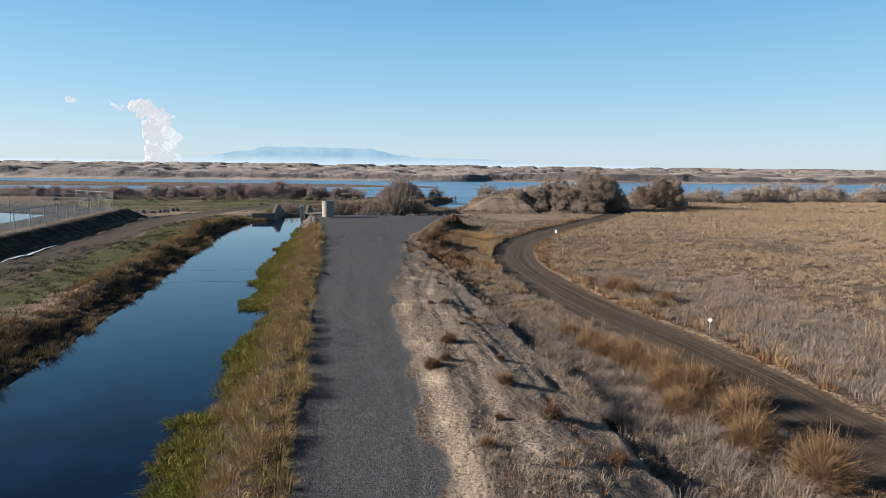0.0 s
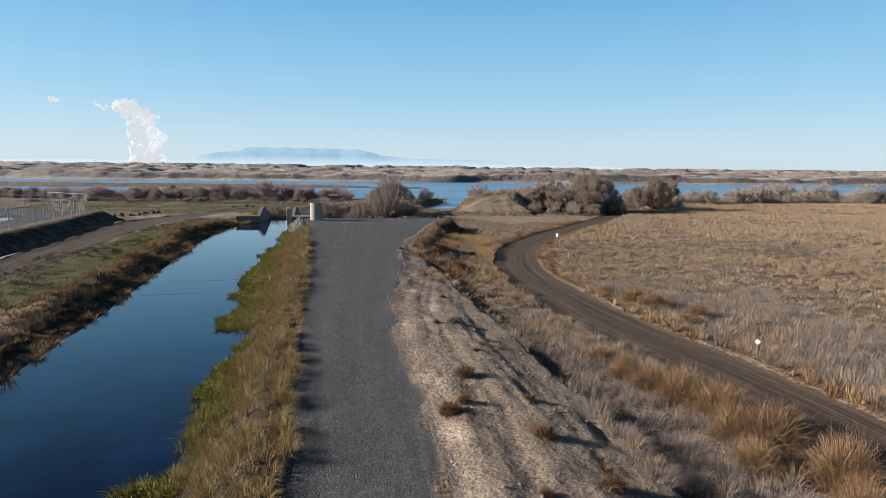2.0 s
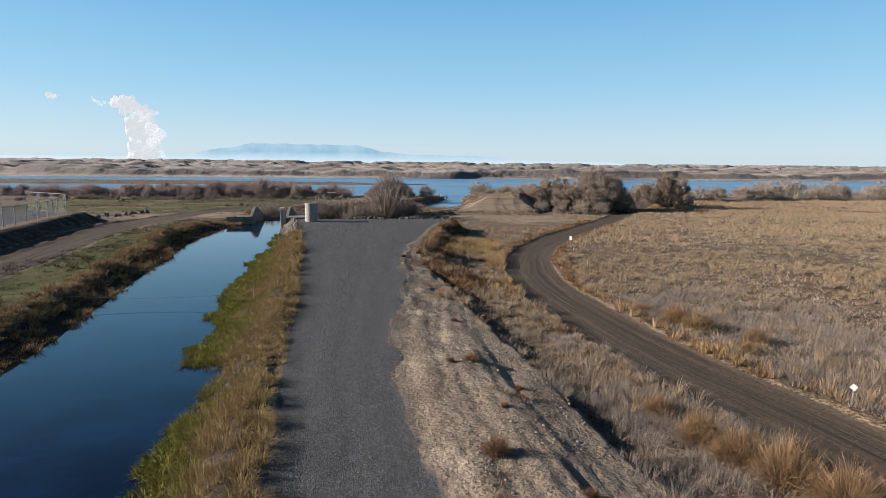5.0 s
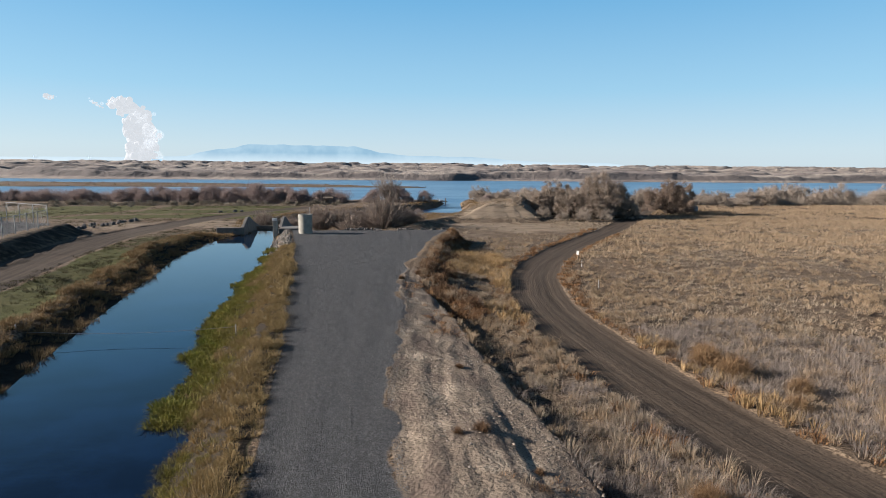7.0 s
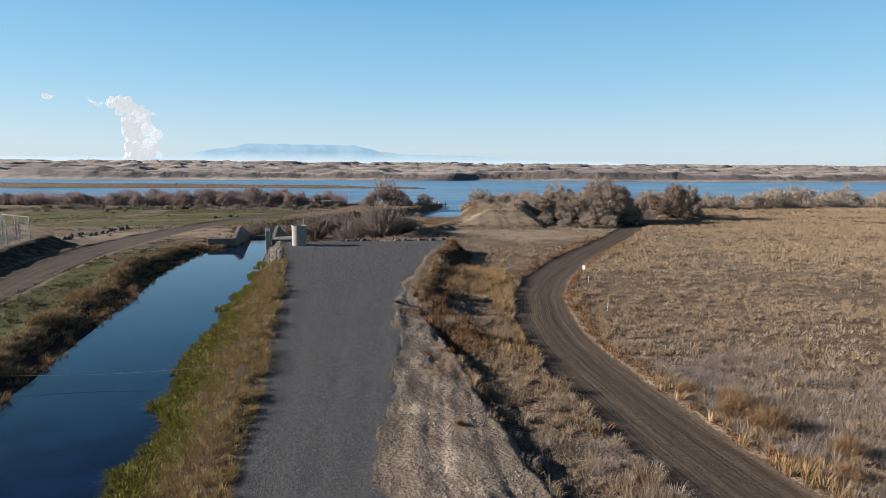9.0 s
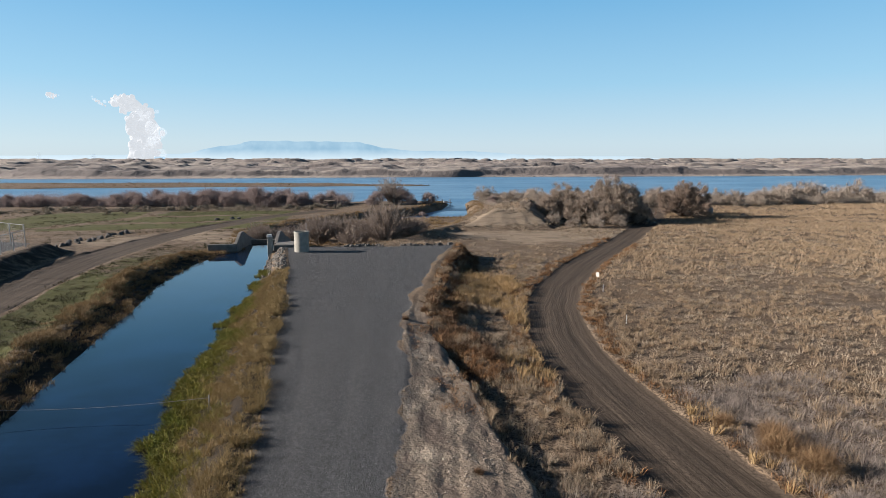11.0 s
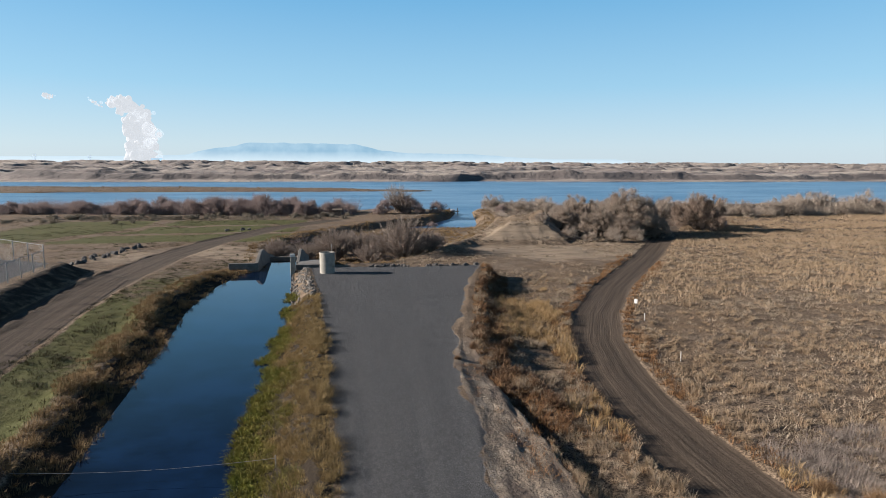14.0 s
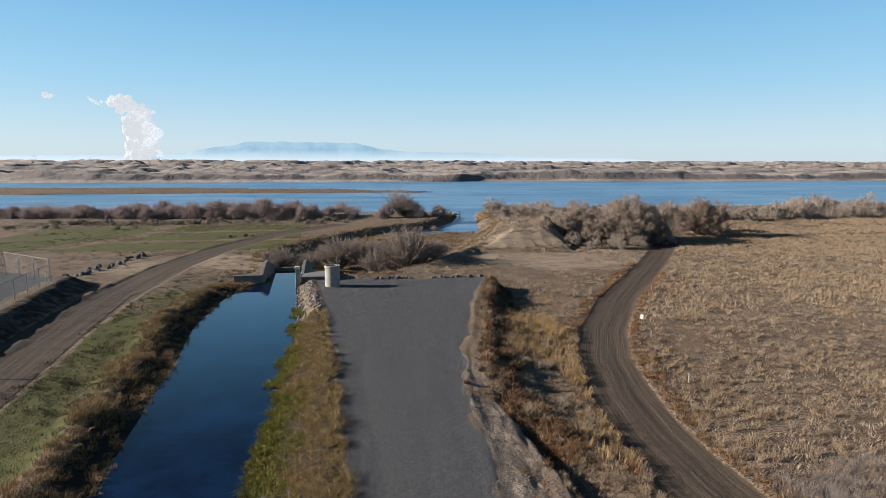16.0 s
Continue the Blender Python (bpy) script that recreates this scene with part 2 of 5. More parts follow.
# ---- materials ----
class Nodes:
    """Short hands for a node material."""

    def __init__(self, name):
        self.mat = bpy.data.materials.new(name)
        self.mat.use_nodes = True
        self.tree = self.mat.node_tree
        self.bsdf = self.tree.nodes["Principled BSDF"]
        self.out = self.tree.nodes["Material Output"]
        self.pos = self.tree.nodes.new("ShaderNodeNewGeometry").outputs["Position"]

    def put(self, kind, inputs=(), **props):
        n = self.tree.nodes.new(kind)
        for k, v in props.items():
            setattr(n, k, v)
        for k, v in dict(inputs).items():
            if isinstance(v, bpy.types.NodeSocket):
                self.tree.links.new(v, n.inputs[k])
            else:
                n.inputs[k].default_value = v
        return n

    def noise(self, scale, detail=4, stretch_by=None, rough=0.6, at=None):
        at = at or self.pos
        if stretch_by:
            at = self.put("ShaderNodeVectorMath", {0: at, 1: stretch_by}, operation="MULTIPLY").outputs[0]
        return self.put("ShaderNodeTexNoise", {"Vector": at, "Scale": scale, "Detail": detail, "Roughness": rough}).outputs[0]

    def ramp(self, fac, *stops):
        n = self.put("ShaderNodeValToRGB", {0: fac})
        el = n.color_ramp.elements
        while len(el) < len(stops):
            el.new(0.5)
        for e, (p, c) in zip(el, stops):
            e.position, e.color = p, (*c, 1) if len(c) == 3 else c
        return n.outputs[0]

    def mix(self, fac, a, b, kind="MIX"):
        n = self.tree.nodes.new("ShaderNodeMix")
        n.data_type, n.blend_type = "RGBA", kind
        for i, v in ((0, fac), (6, a), (7, b)):
            if isinstance(v, bpy.types.NodeSocket):
                self.tree.links.new(v, n.inputs[i])
            else:
                n.inputs[i].default_value = (*v, 1) if isinstance(v, tuple) else v
        return n.outputs[2]

    def math(self, op, a, b=0.0, clamp=False):
        return self.put("ShaderNodeMath", {0: a, 1: b}, operation=op, use_clamp=clamp).outputs[0]

    def done(self, color=None, rough=0.9, bump=None, strength=0.5, dist=0.02, **more):
        if color is not None:
            self.link(color, "Base Color")
        self.link(rough, "Roughness")
        for k, v in more.items():
            self.link(v, k.replace("_", " "))
        if bump is not None:
            b = self.put("ShaderNodeBump", {"Height": bump, "Strength": strength, "Distance": dist})
            self.tree.links.new(b.outputs[0], self.bsdf.inputs["Normal"])
        return self.mat

    def link(self, v, key):
        if isinstance(v, bpy.types.NodeSocket):
            self.tree.links.new(v, self.bsdf.inputs[key])
        else:
            self.bsdf.inputs[key].default_value = (*v, 1) if isinstance(v, tuple) else v


def ground_material():
    n = Nodes("ground")
    z1 = n.put("ShaderNodeSeparateColor", {0: n.put("ShaderNodeAttribute", attribute_name="zone").outputs[0]}).outputs
    z2 = n.put("ShaderNodeSeparateColor", {0: n.put("ShaderNodeAttribute", attribute_name="cover").outputs[0]}).outputs
    fine, mid, big = n.noise(9, 5), n.noise(1.3, 5), n.noise(0.16, 4)
    jit = n.math("MULTIPLY_ADD", n.noise(1.1, 6), 1.1)
    jit.node.inputs[2].default_value = -0.55

    def mask(s, soft=0.5):
        return n.ramp(n.math("ADD", s, jit), (0.5 - soft * 0.3, (0, 0, 0)), (0.5 + soft * 0.3, (1, 1, 1)))

    litter = n.mix(mid, (0.117, 0.0828, 0.0536), (0.229, 0.166, 0.108))
    litter = n.mix(n.ramp(big, (0.38, (0, 0, 0)), (0.62, (1, 1, 1))), litter, (0.184, 0.146, 0.109))
    litter = n.mix(n.ramp(n.noise(0.45, 5), (0.5, (0, 0, 0)), (0.66, (1, 1, 1))), litter, (0.102, 0.0749, 0.052))
    litter = n.mix(n.ramp(fine, (0.42, (1, 1, 1)), (0.56, (0, 0, 0))), litter, (0.0552, 0.0394, 0.0268))
    green = n.mix(mid, (0.0436, 0.05, 0.0154), (0.0864, 0.0785, 0.032))
    green = n.mix(n.ramp(big, (0.4, (0, 0, 0)), (0.6, (1, 1, 1))), green, (0.059, 0.0628, 0.0205))
    col = n.mix(mask(z2[0]), litter, green)
    bare = n.mix(mid, (0.181, 0.143, 0.102), (0.262, 0.212, 0.158))
    bare = n.mix(n.ramp(fine, (0.35, (1, 1, 1)), (0.5, (0, 0, 0))), bare, (0.125, 0.0961, 0.0716))
    bare = n.mix(n.ramp(n.noise(0.35, 6, (0.5, 2.0, 1)), (0.5, (0, 0, 0)), (0.64, (1, 1, 1))), bare, (0.137, 0.109, 0.081))
    col = n.mix(mask(z2[1]), col, bare)
    sand = n.mix(mid, (0.126, 0.0995, 0.0766), (0.229, 0.188, 0.145))
    sand = n.mix(n.ramp(n.noise(0.45, 5), (0.53, (0, 0, 0)), (0.66, (1, 1, 1))), sand, (0.329, 0.272, 0.208))
    sand = n.mix(n.ramp(n.noise(14, 5), (0.36, (1, 1, 1)), (0.47, (0, 0, 0))), sand, (0.0708, 0.0547, 0.0424))
    sand = n.mix(n.ramp(n.noise(0.9, 6, (1, 0.35, 1)), (0.5, (0, 0, 0)), (0.62, (1, 1, 1))), sand, (0.107, 0.0835, 0.0676))
    col = n.mix(mask(z1[2], 0.3), col, sand)
    lane = n.put("ShaderNodeAttribute", attribute_name="lane").outputs["Fac"]
    along = n.put("ShaderNodeSeparateXYZ", {0: n.pos}).outputs[1]
    run = n.put("ShaderNodeCombineXYZ", {0: n.math("MULTIPLY", lane, 3.2), 1: n.math("MULTIPLY", along, 0.07)}).outputs[0]
    streak = n.ramp(n.noise(1.0, 5, at=run), (0.36, (0, 0, 0)), (0.64, (1, 1, 1)))
    lines = n.ramp(n.noise(3.0, 4, at=run), (0.40, (0, 0, 0)), (0.60, (1, 1, 1)))
    dirt = n.mix(streak, (0.0344, 0.0262, 0.0194), (0.0763, 0.0583, 0.0441))
    dirt = n.mix(n.ramp(fine, (0.33, (1, 1, 1)), (0.5, (0, 0, 0))), dirt, (0.0254, 0.0201, 0.0155))
    dirt = n.mix(n.math("MULTIPLY", lines, 0.2), dirt, (0.0941, 0.0755, 0.0571))
    col = n.mix(mask(z1[1], 0.35), col, dirt)
    vor = n.put("ShaderNodeTexVoronoi", {"Vector": n.pos, "Scale": 34.0, "Randomness": 1.0})
    stone = n.ramp(n.put("ShaderNodeSeparateColor", {0: vor.outputs["Color"]}).outputs[0], (0.0, (0.0426, 0.0446, 0.0498)), (0.55, (0.12, 0.125, 0.133)), (1.0, (0.255, 0.266, 0.283)))
    vor2 = n.put("ShaderNodeTexVoronoi", {"Vector": n.pos, "Scale": 80.0, "Randomness": 1.0})
    stone = n.mix(0.4, stone, n.ramp(n.put("ShaderNodeSeparateColor", {0: vor2.outputs["Color"]}).outputs[1], (0.2, (0.0374, 0.0398, 0.0447)), (0.95, (0.249, 0.261, 0.274))))
    stone = n.mix(n.ramp(vor.outputs["Distance"], (0.25, (0, 0, 0)), (0.75, (1, 1, 1))), stone, (0.0401, 0.0406, 0.0424))
    stone = n.mix(n.ramp(n.noise(1.0, 4, (1.3, 0.12, 1)), (0.45, (0, 0, 0)), (0.68, (0.462, 0.462, 0.462))), stone, (0.0807, 0.0818, 0.0846))
    patch = n.noise(9.0, 8, (1.0, 0.4, 1), 0.8)
    stone = n.mix(n.ramp(patch, (0.36, (0.5, 0.5, 0.5)), (0.54, (0, 0, 0))), stone, (0.0459, 0.0484, 0.053))
    stone = n.mix(n.ramp(patch, (0.52, (0, 0, 0)), (0.7, (0.3, 0.3, 0.3))), stone, (0.24, 0.25, 0.266))
    ruts = n.ramp(n.noise(2.2, 5, at=run, rough=0.7), (0.36, (0.6, 0.6, 0.6)), (0.47, (0, 0, 0)))
    stone = n.mix(ruts, stone, (0.0633, 0.0667, 0.0721))
    gmask = mask(z1[0], 0.3)
    col = n.mix(gmask, col, stone)
    # Near-black of the wet canal bed, also shade painted on banks and yard slope.
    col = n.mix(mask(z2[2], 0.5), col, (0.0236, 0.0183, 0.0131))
    h = n.math("ADD", n.math("MULTIPLY", fine, 0.6), n.math("MULTIPLY", n.noise(3.5, 5), 1.2))
    h = n.math("ADD", n.math("MULTIPLY", h, n.math("SUBTRACT", 1.0, n.math("MULTIPLY", z1[1], 0.7))), n.math("MULTIPLY", lines, n.math("MULTIPLY", n.math("ADD", n.math("MULTIPLY", z1[1], 0.6), z1[0]), 0.15)))
    h = n.math("SUBTRACT", h, n.math("MULTIPLY", n.math("MULTIPLY", vor.outputs["Distance"], gmask), 0.9))
    n.link(0.12, "Specular IOR Level")
    return n.done(col, 0.95, h, 1.0, 0.09)


def water_material(name, deep, scale, rough, strength, dist):
    n = Nodes(name)
    murk = n.mix(n.ramp(n.noise(0.35, 5), (0.42, (0, 0, 0)), (0.62, (1, 1, 1))), deep, tuple(c * 2.4 for c in deep))
    h = n.math("ADD", n.noise(scale, 4, (0.5, 1.6, 1)), n.math("MULTIPLY", n.noise(scale * 4, 2), 0.25))
    return n.done(murk, rough, h, strength, dist, IOR=1.33)


GROUND = ground_material()
CANAL = water_material("canal_water", (0.0010, 0.0040, 0.0125), 1.4, 0.03, 0.12, 0.02)


def river_material():
    n = Nodes("river_water")
    # Reflected sky blue and its brighter streaks are painted into the base colour.
    streak = n.ramp(n.noise(0.035, 5, (0.35, 1.5, 1)), (0.38, (0, 0, 0)), (0.64, (1, 1, 1)))
    col = n.mix(streak, (0.0303, 0.103, 0.2), (0.134, 0.236, 0.343))
    col = n.mix(n.ramp(n.noise(0.35, 4, (0.25, 1.0, 1)), (0.45, (0, 0, 0)), (0.7, (0.63, 0.63, 0.63))), col, (0.0178, 0.0668, 0.147))
    n.link(0.25, "Specular IOR Level")
    return n.done(col, 0.3, n.noise(0.5, 4, (0.4, 1.2, 1)), 0.8, 0.3, IOR=1.33)


RIVER = river_material()


def plain(name, a, b, scale=3.0, rough=0.85, strength=0.4, dist=0.01, metal=0.0, detail=5):
    n = Nodes(name)
    grain = n.noise(scale, detail)
    col = n.mix(n.ramp(grain, (0.3, (0, 0, 0)), (0.7, (1, 1, 1))), a, b)
    col = n.mix(n.math("MULTIPLY", n.noise(scale * 9, 3), 0.35), col, tuple(0.6 * v for v in a))
    return n.done(col, rough, n.noise(scale * 6, 5), strength, dist, Metallic=metal)


CONCRETE = plain("weathered_concrete", (0.0843, 0.081, 0.0731), (0.168, 0.162, 0.149), 1.6, 0.85)
PALE_CONCRETE = plain("pale_concrete", (0.19, 0.182, 0.157), (0.303, 0.291, 0.255), 2.2, 0.8)
STEEL = plain("galvanised_steel", (0.235, 0.24, 0.247), (0.336, 0.341, 0.347), 5, 0.45, 0.15, 0.003, 0.6)
ROCK = plain("grey_rock", (0.0731, 0.0672, 0.0616), (0.19, 0.174, 0.154), 3.5, 0.9, 0.8, 0.03)
DARK_ROCK = plain("dark_rock", (0.0392, 0.0381, 0.0369), (0.101, 0.0952, 0.0899), 4, 0.9, 0.8, 0.03)
WHITE = plain("white_paint", (0.488, 0.488, 0.474), (0.554, 0.554, 0.54), 4, 0.5, 0.1)
WOOD = plain("weathered_wood", (0.105, 0.079, 0.056), (0.198, 0.158, 0.118), 6, 0.85)
ROOFING = plain("grey_roofing", (0.198, 0.198, 0.204), (0.29, 0.29, 0.296), 3, 0.7)


# Distance haze put into the material: a pale colour that also glows.
def hazy(name, color, glow):
    n = Nodes(name)
    n.done(color, 1.0)
    n.link(color, "Emission Color")
    n.link(glow, "Emission Strength")
    return n.mat


PLANT_WALL = hazy("hazy_cladding", (0.46, 0.60, 0.70), 0.33)
HAZY_STEEL = hazy("hazy_steel", (0.34, 0.42, 0.50), 0.34)


# ---- building helpers ----
def mesh_of(name, verts, faces, material, smooth_faces=False):
    me = bpy.data.meshes.new(name)
    me.from_pydata(verts, [], faces)
    if material:
        me.materials.append(material)
    if smooth_faces:
        me.polygons.foreach_set("use_smooth", [True] * len(me.polygons))
    me.update()
    return me


def grid_mesh(name, xs2, ys2, zs2, material, keep=None):
    rows, cols = xs2.shape
    me = bpy.data.meshes.new(name)
    idx = np.arange(rows * cols).reshape(rows, cols)
    quads = np.stack([idx[:-1, :-1], idx[:-1, 1:], idx[1:, 1:], idx[1:, :-1]], -1).reshape(-1, 4)
    co = np.stack([xs2, ys2, zs2], -1).reshape(-1, 3)
    if keep is not None:
        quads = quads[keep.reshape(-1)]
        used, inv = np.unique(quads, return_inverse=True)
        quads, co = inv.reshape(-1, 4), co[used]
    else:
        used = np.arange(len(co))
    me.vertices.add(len(co))
    me.vertices.foreach_set("co", co.ravel())
    me.loops.add(quads.size)
    me.loops.foreach_set("vertex_index", quads.ravel().astype(np.int32))
    me.polygons.add(len(quads))
    me.polygons.foreach_set("loop_start", np.arange(0, quads.size, 4, dtype=np.int32))
    me.polygons.foreach_set("use_smooth", np.ones(len(quads), bool))
    me.materials.append(material)
    me.update(calc_edges=True)
    return me, used


def part(name, bm, material, parent=None, label="", smooth_faces=False):
    """One mesh object from a bmesh, under a thing or a part."""
    me = bpy.data.meshes.new(name)
    bm.to_mesh(me)
    bm.free()
    me.materials.append(material)
    if smooth_faces:
        me.polygons.foreach_set("use_smooth", [True] * len(me.polygons))
    ob = new(name, me)
    if parent is not None:
        ob.parent = parent
    return tagged(ob, label)


def box(bm, cx, cy, cz, sx, sy, sz, bevel=0.0, turn=0.0):
    made = bmesh.ops.create_cube(bm, size=1.0, matrix=Matrix.Translation((cx, cy, cz)) @ Matrix.Rotation(turn, 4, "Z") @ Matrix.Diagonal((sx, sy, sz, 1)))
    if bevel:
        edges = list({e for v in made["verts"] for e in v.link_edges})
        bmesh.ops.bevel(bm, geom=edges, offset=bevel, segments=1, affect="EDGES")
    return bm


def rod(bm, a, b, r, sides=8, r2=None):
    a, b = Vector(a), Vector(b)
    m = Matrix.Translation((a + b) / 2) @ (b - a).to_track_quat("Z", "Y").to_matrix().to_4x4()
    bmesh.ops.create_cone(bm, cap_ends=True, segments=sides, radius1=r, radius2=r if r2 is None else r2, depth=(b - a).length, matrix=m)
    return bm


def empty(name, x, y, z, label, category, group="", turn=0.0):
    ob = new(name)
    ob.matrix_basis = pose(x, y, z, 0, 0, turn)
    return tagged(ob, label, category, group)


def gz(x, y):
    return float(ground_z(np.array([x]), np.array([y]))[0])


# ---- ground sheet ----
def axis(*pieces):
    return np.concatenate([np.arange(a, b, s) for a, b, s in pieces])


def spread(a, b, s, rate):
    out, v = [], a
    while v < b:
        out.append(v)
        v += s
        s *= rate
    return np.array(out + [b])


GX = np.concatenate([-spread(36, 3400, 0.5, 1.065)[::-1], axis((-35.6, -20, 0.4), (-20, -6, 0.28), (-6, 6, 0.13), (6, 14, 0.25), (14, 36, 0.4)), spread(36, 3400, 0.5, 1.065)])
GY = np.concatenate([axis((-60, 6, 3), (6, 46, 0.2), (46, 96, 0.36), (96, 170, 0.8)), spread(170, 590, 1.2, 1.02)])
XX, YY = np.meshgrid(GX, GY)
ZZ = ground_z(XX, YY)


def zones(x, y):
    gl, gr, sh = gravel_left(y), gravel_right(y), shoulder_right(y)
    gravel = smooth((x - gl) / 0.5 + 0.5) * smooth((gr + 0.3 * fbm(y * 0.5, x * 0.5, 3, 71) - x) / 0.9 + 0.5) * smooth((84.5 - y) / 1.0)
    sand = smooth((x - gr) / 0.3 + 0.5) * smooth((sh + 0.2 - x) / 0.5 + 0.5) * smooth((58 - y) / 6)
    d = np.abs(x - dirt_road(y)) / np.sqrt(1 + ((dirt_road(y + 1) - dirt_road(y - 1)) / 2) ** 2)
    w = np.abs(x - west_road(y)) / np.sqrt(1 + ((west_road(y + 1) - west_road(y - 1)) / 2) ** 2)
    dirt = np.maximum(smooth((1.9 - d) / 0.5 + 0.5), smooth((2.4 - w) / 0.7 + 0.5) * smooth((172 - y) / 4))
    green = smooth((-17.2 - x) / 2) * smooth((x - west_road(y) - 2.2) / 0.8) * smooth((96 - y) / 20) * (0.78 + 0.3 * fbm(x / 4, y / 6, 3, 76))
    green = np.maximum(green, 1.3 * smooth((x - water_right(y) + 0.3) / 0.4) * smooth((gravel_left(y) - x) / 0.5) * smooth((70 - y) / 3))
    green = np.maximum(green, smooth((-15 - x) / 4) * smooth((x + 78) / 10) * stretch(y, 116, 172, 6) * 0.95)
    green = green * (1 - smooth((2.9 - w) / 0.6))
    loop = np.abs(x - np.interp(y, [112, 128, 142, 156, 172], [-58, -54, -49.5, -48, -50])) / 2.2
    cross = np.minimum(np.abs(y - 134.5 - 0.04 * (x + 40)), np.abs(y - 152 - 0.05 * (x + 40))) / 1.6 + 9 * smooth((-50 - x) / 2)
    green = green * (0.15 + 0.85 * smooth(np.minimum(loop, cross) - 0.5 + 0.5 * fbm(x / 3, y / 3, 3, 79)))
    bare = np.clip(mound(x, y) / 0.9, 0, 1) * 0.95 * smooth((128 - y) / 6)
    y0, x0 = y, x
    y, x = y + 4.5 * fbm(x / 7, y / 7, 4, 77), x + 3.0 * fbm(x / 5, y / 5, 3, 78)
    apron = smooth((x - 9 - 0.1 * (y - 90)) / 3) * smooth((dirt_road(y) + 1 - x) / 3) * stretch(y, 90, 116, 12) * 0.72
    layby = smooth((-15.5 - x) / 2) * smooth((x - west_road(y)) / 2 + 0.5) * stretch(y, 93, 119, 10) * 0.62
    layby = np.maximum(layby, smooth((west_road(y) + 1 - x) / 2) * smooth((x + 38) / 2) * stretch(y, 88, 116, 10) * 0.6)
    bare = np.maximum(np.maximum(bare, apron), layby)
    y, x = y0, x0
    bare = np.maximum(bare, smooth((bounds(x) + 3 - y) / 3) * smooth((y - bounds(x) + 9) / 4) * 0.5)
    z = ground_z(x, y)
    canal = (x > water_left(y) - 0.15) & (x < water_right(y) + 0.1) & (y < 94)
    mud_shade = np.where(canal, 0.9, 0.0)
    # Yard slope and both canal banks darkened in the mask as painted shade.
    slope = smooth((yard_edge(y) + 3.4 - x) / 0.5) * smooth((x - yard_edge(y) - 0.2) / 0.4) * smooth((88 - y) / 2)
    mud_shade = np.maximum(mud_shade, 0.6 * slope)
    mud_shade = np.maximum(mud_shade, 0.85 * smooth((x - water_left(y) + 1.9) / 0.35) * (x < water_left(y)) * (y < 88))
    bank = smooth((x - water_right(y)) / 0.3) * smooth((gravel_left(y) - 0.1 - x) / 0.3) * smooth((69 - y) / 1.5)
    mud_shade = np.maximum(mud_shade, 1.2 * bank)
    one = np.ones_like(x)
    lane = np.where(gravel > 0.4, 5 + 4.5 * (x - gl) / (gr - gl), np.where(w < 5, w * np.sign(x - west_road(y)), d * np.sign(x - dirt_road(y))))
    yard = smooth((yard_edge(y) - 0.3 - x) / 0.6) * smooth((np.clip(84.4 + 0.5 * (-34.6 - x), 84.4, 94) - y) / 1.5)
    return np.stack([np.maximum(gravel, yard), dirt, sand, one], -1), np.stack([green, bare, mud_shade, one], -1), lane


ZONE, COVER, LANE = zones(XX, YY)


def ground_part(name, keep, label, category):
    me, used = grid_mesh(name, XX, YY, ZZ, GROUND, keep)
    for key, data in (("zone", ZONE), ("cover", COVER)):
        a = me.color_attributes.new(key, "FLOAT_COLOR", "POINT")
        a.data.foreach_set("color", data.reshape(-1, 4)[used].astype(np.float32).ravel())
    a = me.attributes.new("lane", "FLOAT", "POINT")
    a.data.foreach_set("value", LANE.ravel()[used].astype(np.float32))
    return tagged(new(name, me), label, category, kind="structure")


cell_gravel = (ZONE[:-1, :-1, 0] > 0.5) & (XX[:-1, :-1] > -13)
cell_dirt = (ZONE[:-1, :-1, 1] > 0.5) & ~cell_gravel & (XX[:-1, :-1] > 0)
cell_west = (ZONE[:-1, :-1, 1] > 0.5) & ~cell_gravel & (XX[:-1, :-1] <= 0)
ground_part("gravel_road", cell_gravel, "grey crushed-gravel road on top of the canal bank", "road")
ground_part("dirt_road", cell_dirt, "curving packed brown dirt road through dry grass", "road")
ground_part("dirt_road", cell_west, "wide packed dirt track beside the canal", "road")
ground_part("ground", ~(cell_gravel | cell_dirt | cell_west), "dry winter grassland with sandy and bare patches", "ground")


def sheet(name, xs, ys, z, material, label):
    me = mesh_of(name, [(x, y, z) for y in ys for x in xs], [(0, 1, 3, 2)], material)
    return tagged(new(name, me), label, "water", kind="structure")


strip = np.arange(-60, 93.1, 1.0)
cv, cf = [], []
for y in strip:
    cv += [(float(water_left(y)) - 1.2, float(y), CANAL_Z), (float(water_right(y)) + 1.0, float(y), CANAL_Z)]
for i in range(len(strip) - 1):
    cf.append((2 * i, 2 * i + 1, 2 * i + 3, 2 * i + 2))
tagged(new("canal_water", mesh_of("canal_water", cv, cf, CANAL)), "dark blue still canal water reflecting the sky", "water", kind="structure")
sheet("pond_water", (-93, -36.5), (-19, 84), 0.22, CANAL, "still settling pond inside the fenced yard")
sheet("river", (-3000, 3000), (140, 600), RIVER_Z, RIVER, "wide blue rippled river")

# ---- far shore ----
FU = np.linspace(-1.0, 1.0, 560)
FY = spread(548, 4950, 3.0, 1.018)
UU, FYY = np.meshgrid(FU, FY)
FXX = UU * FYY
nd = Nodes("dune_grass")
dcol = nd.mix(nd.ramp(nd.noise(0.012, 5, (0.5, 1, 1)), (0.4, (0, 0, 0)), (0.58, (1, 1, 1))), (0.151, 0.127, 0.114), (0.254, 0.223, 0.189))
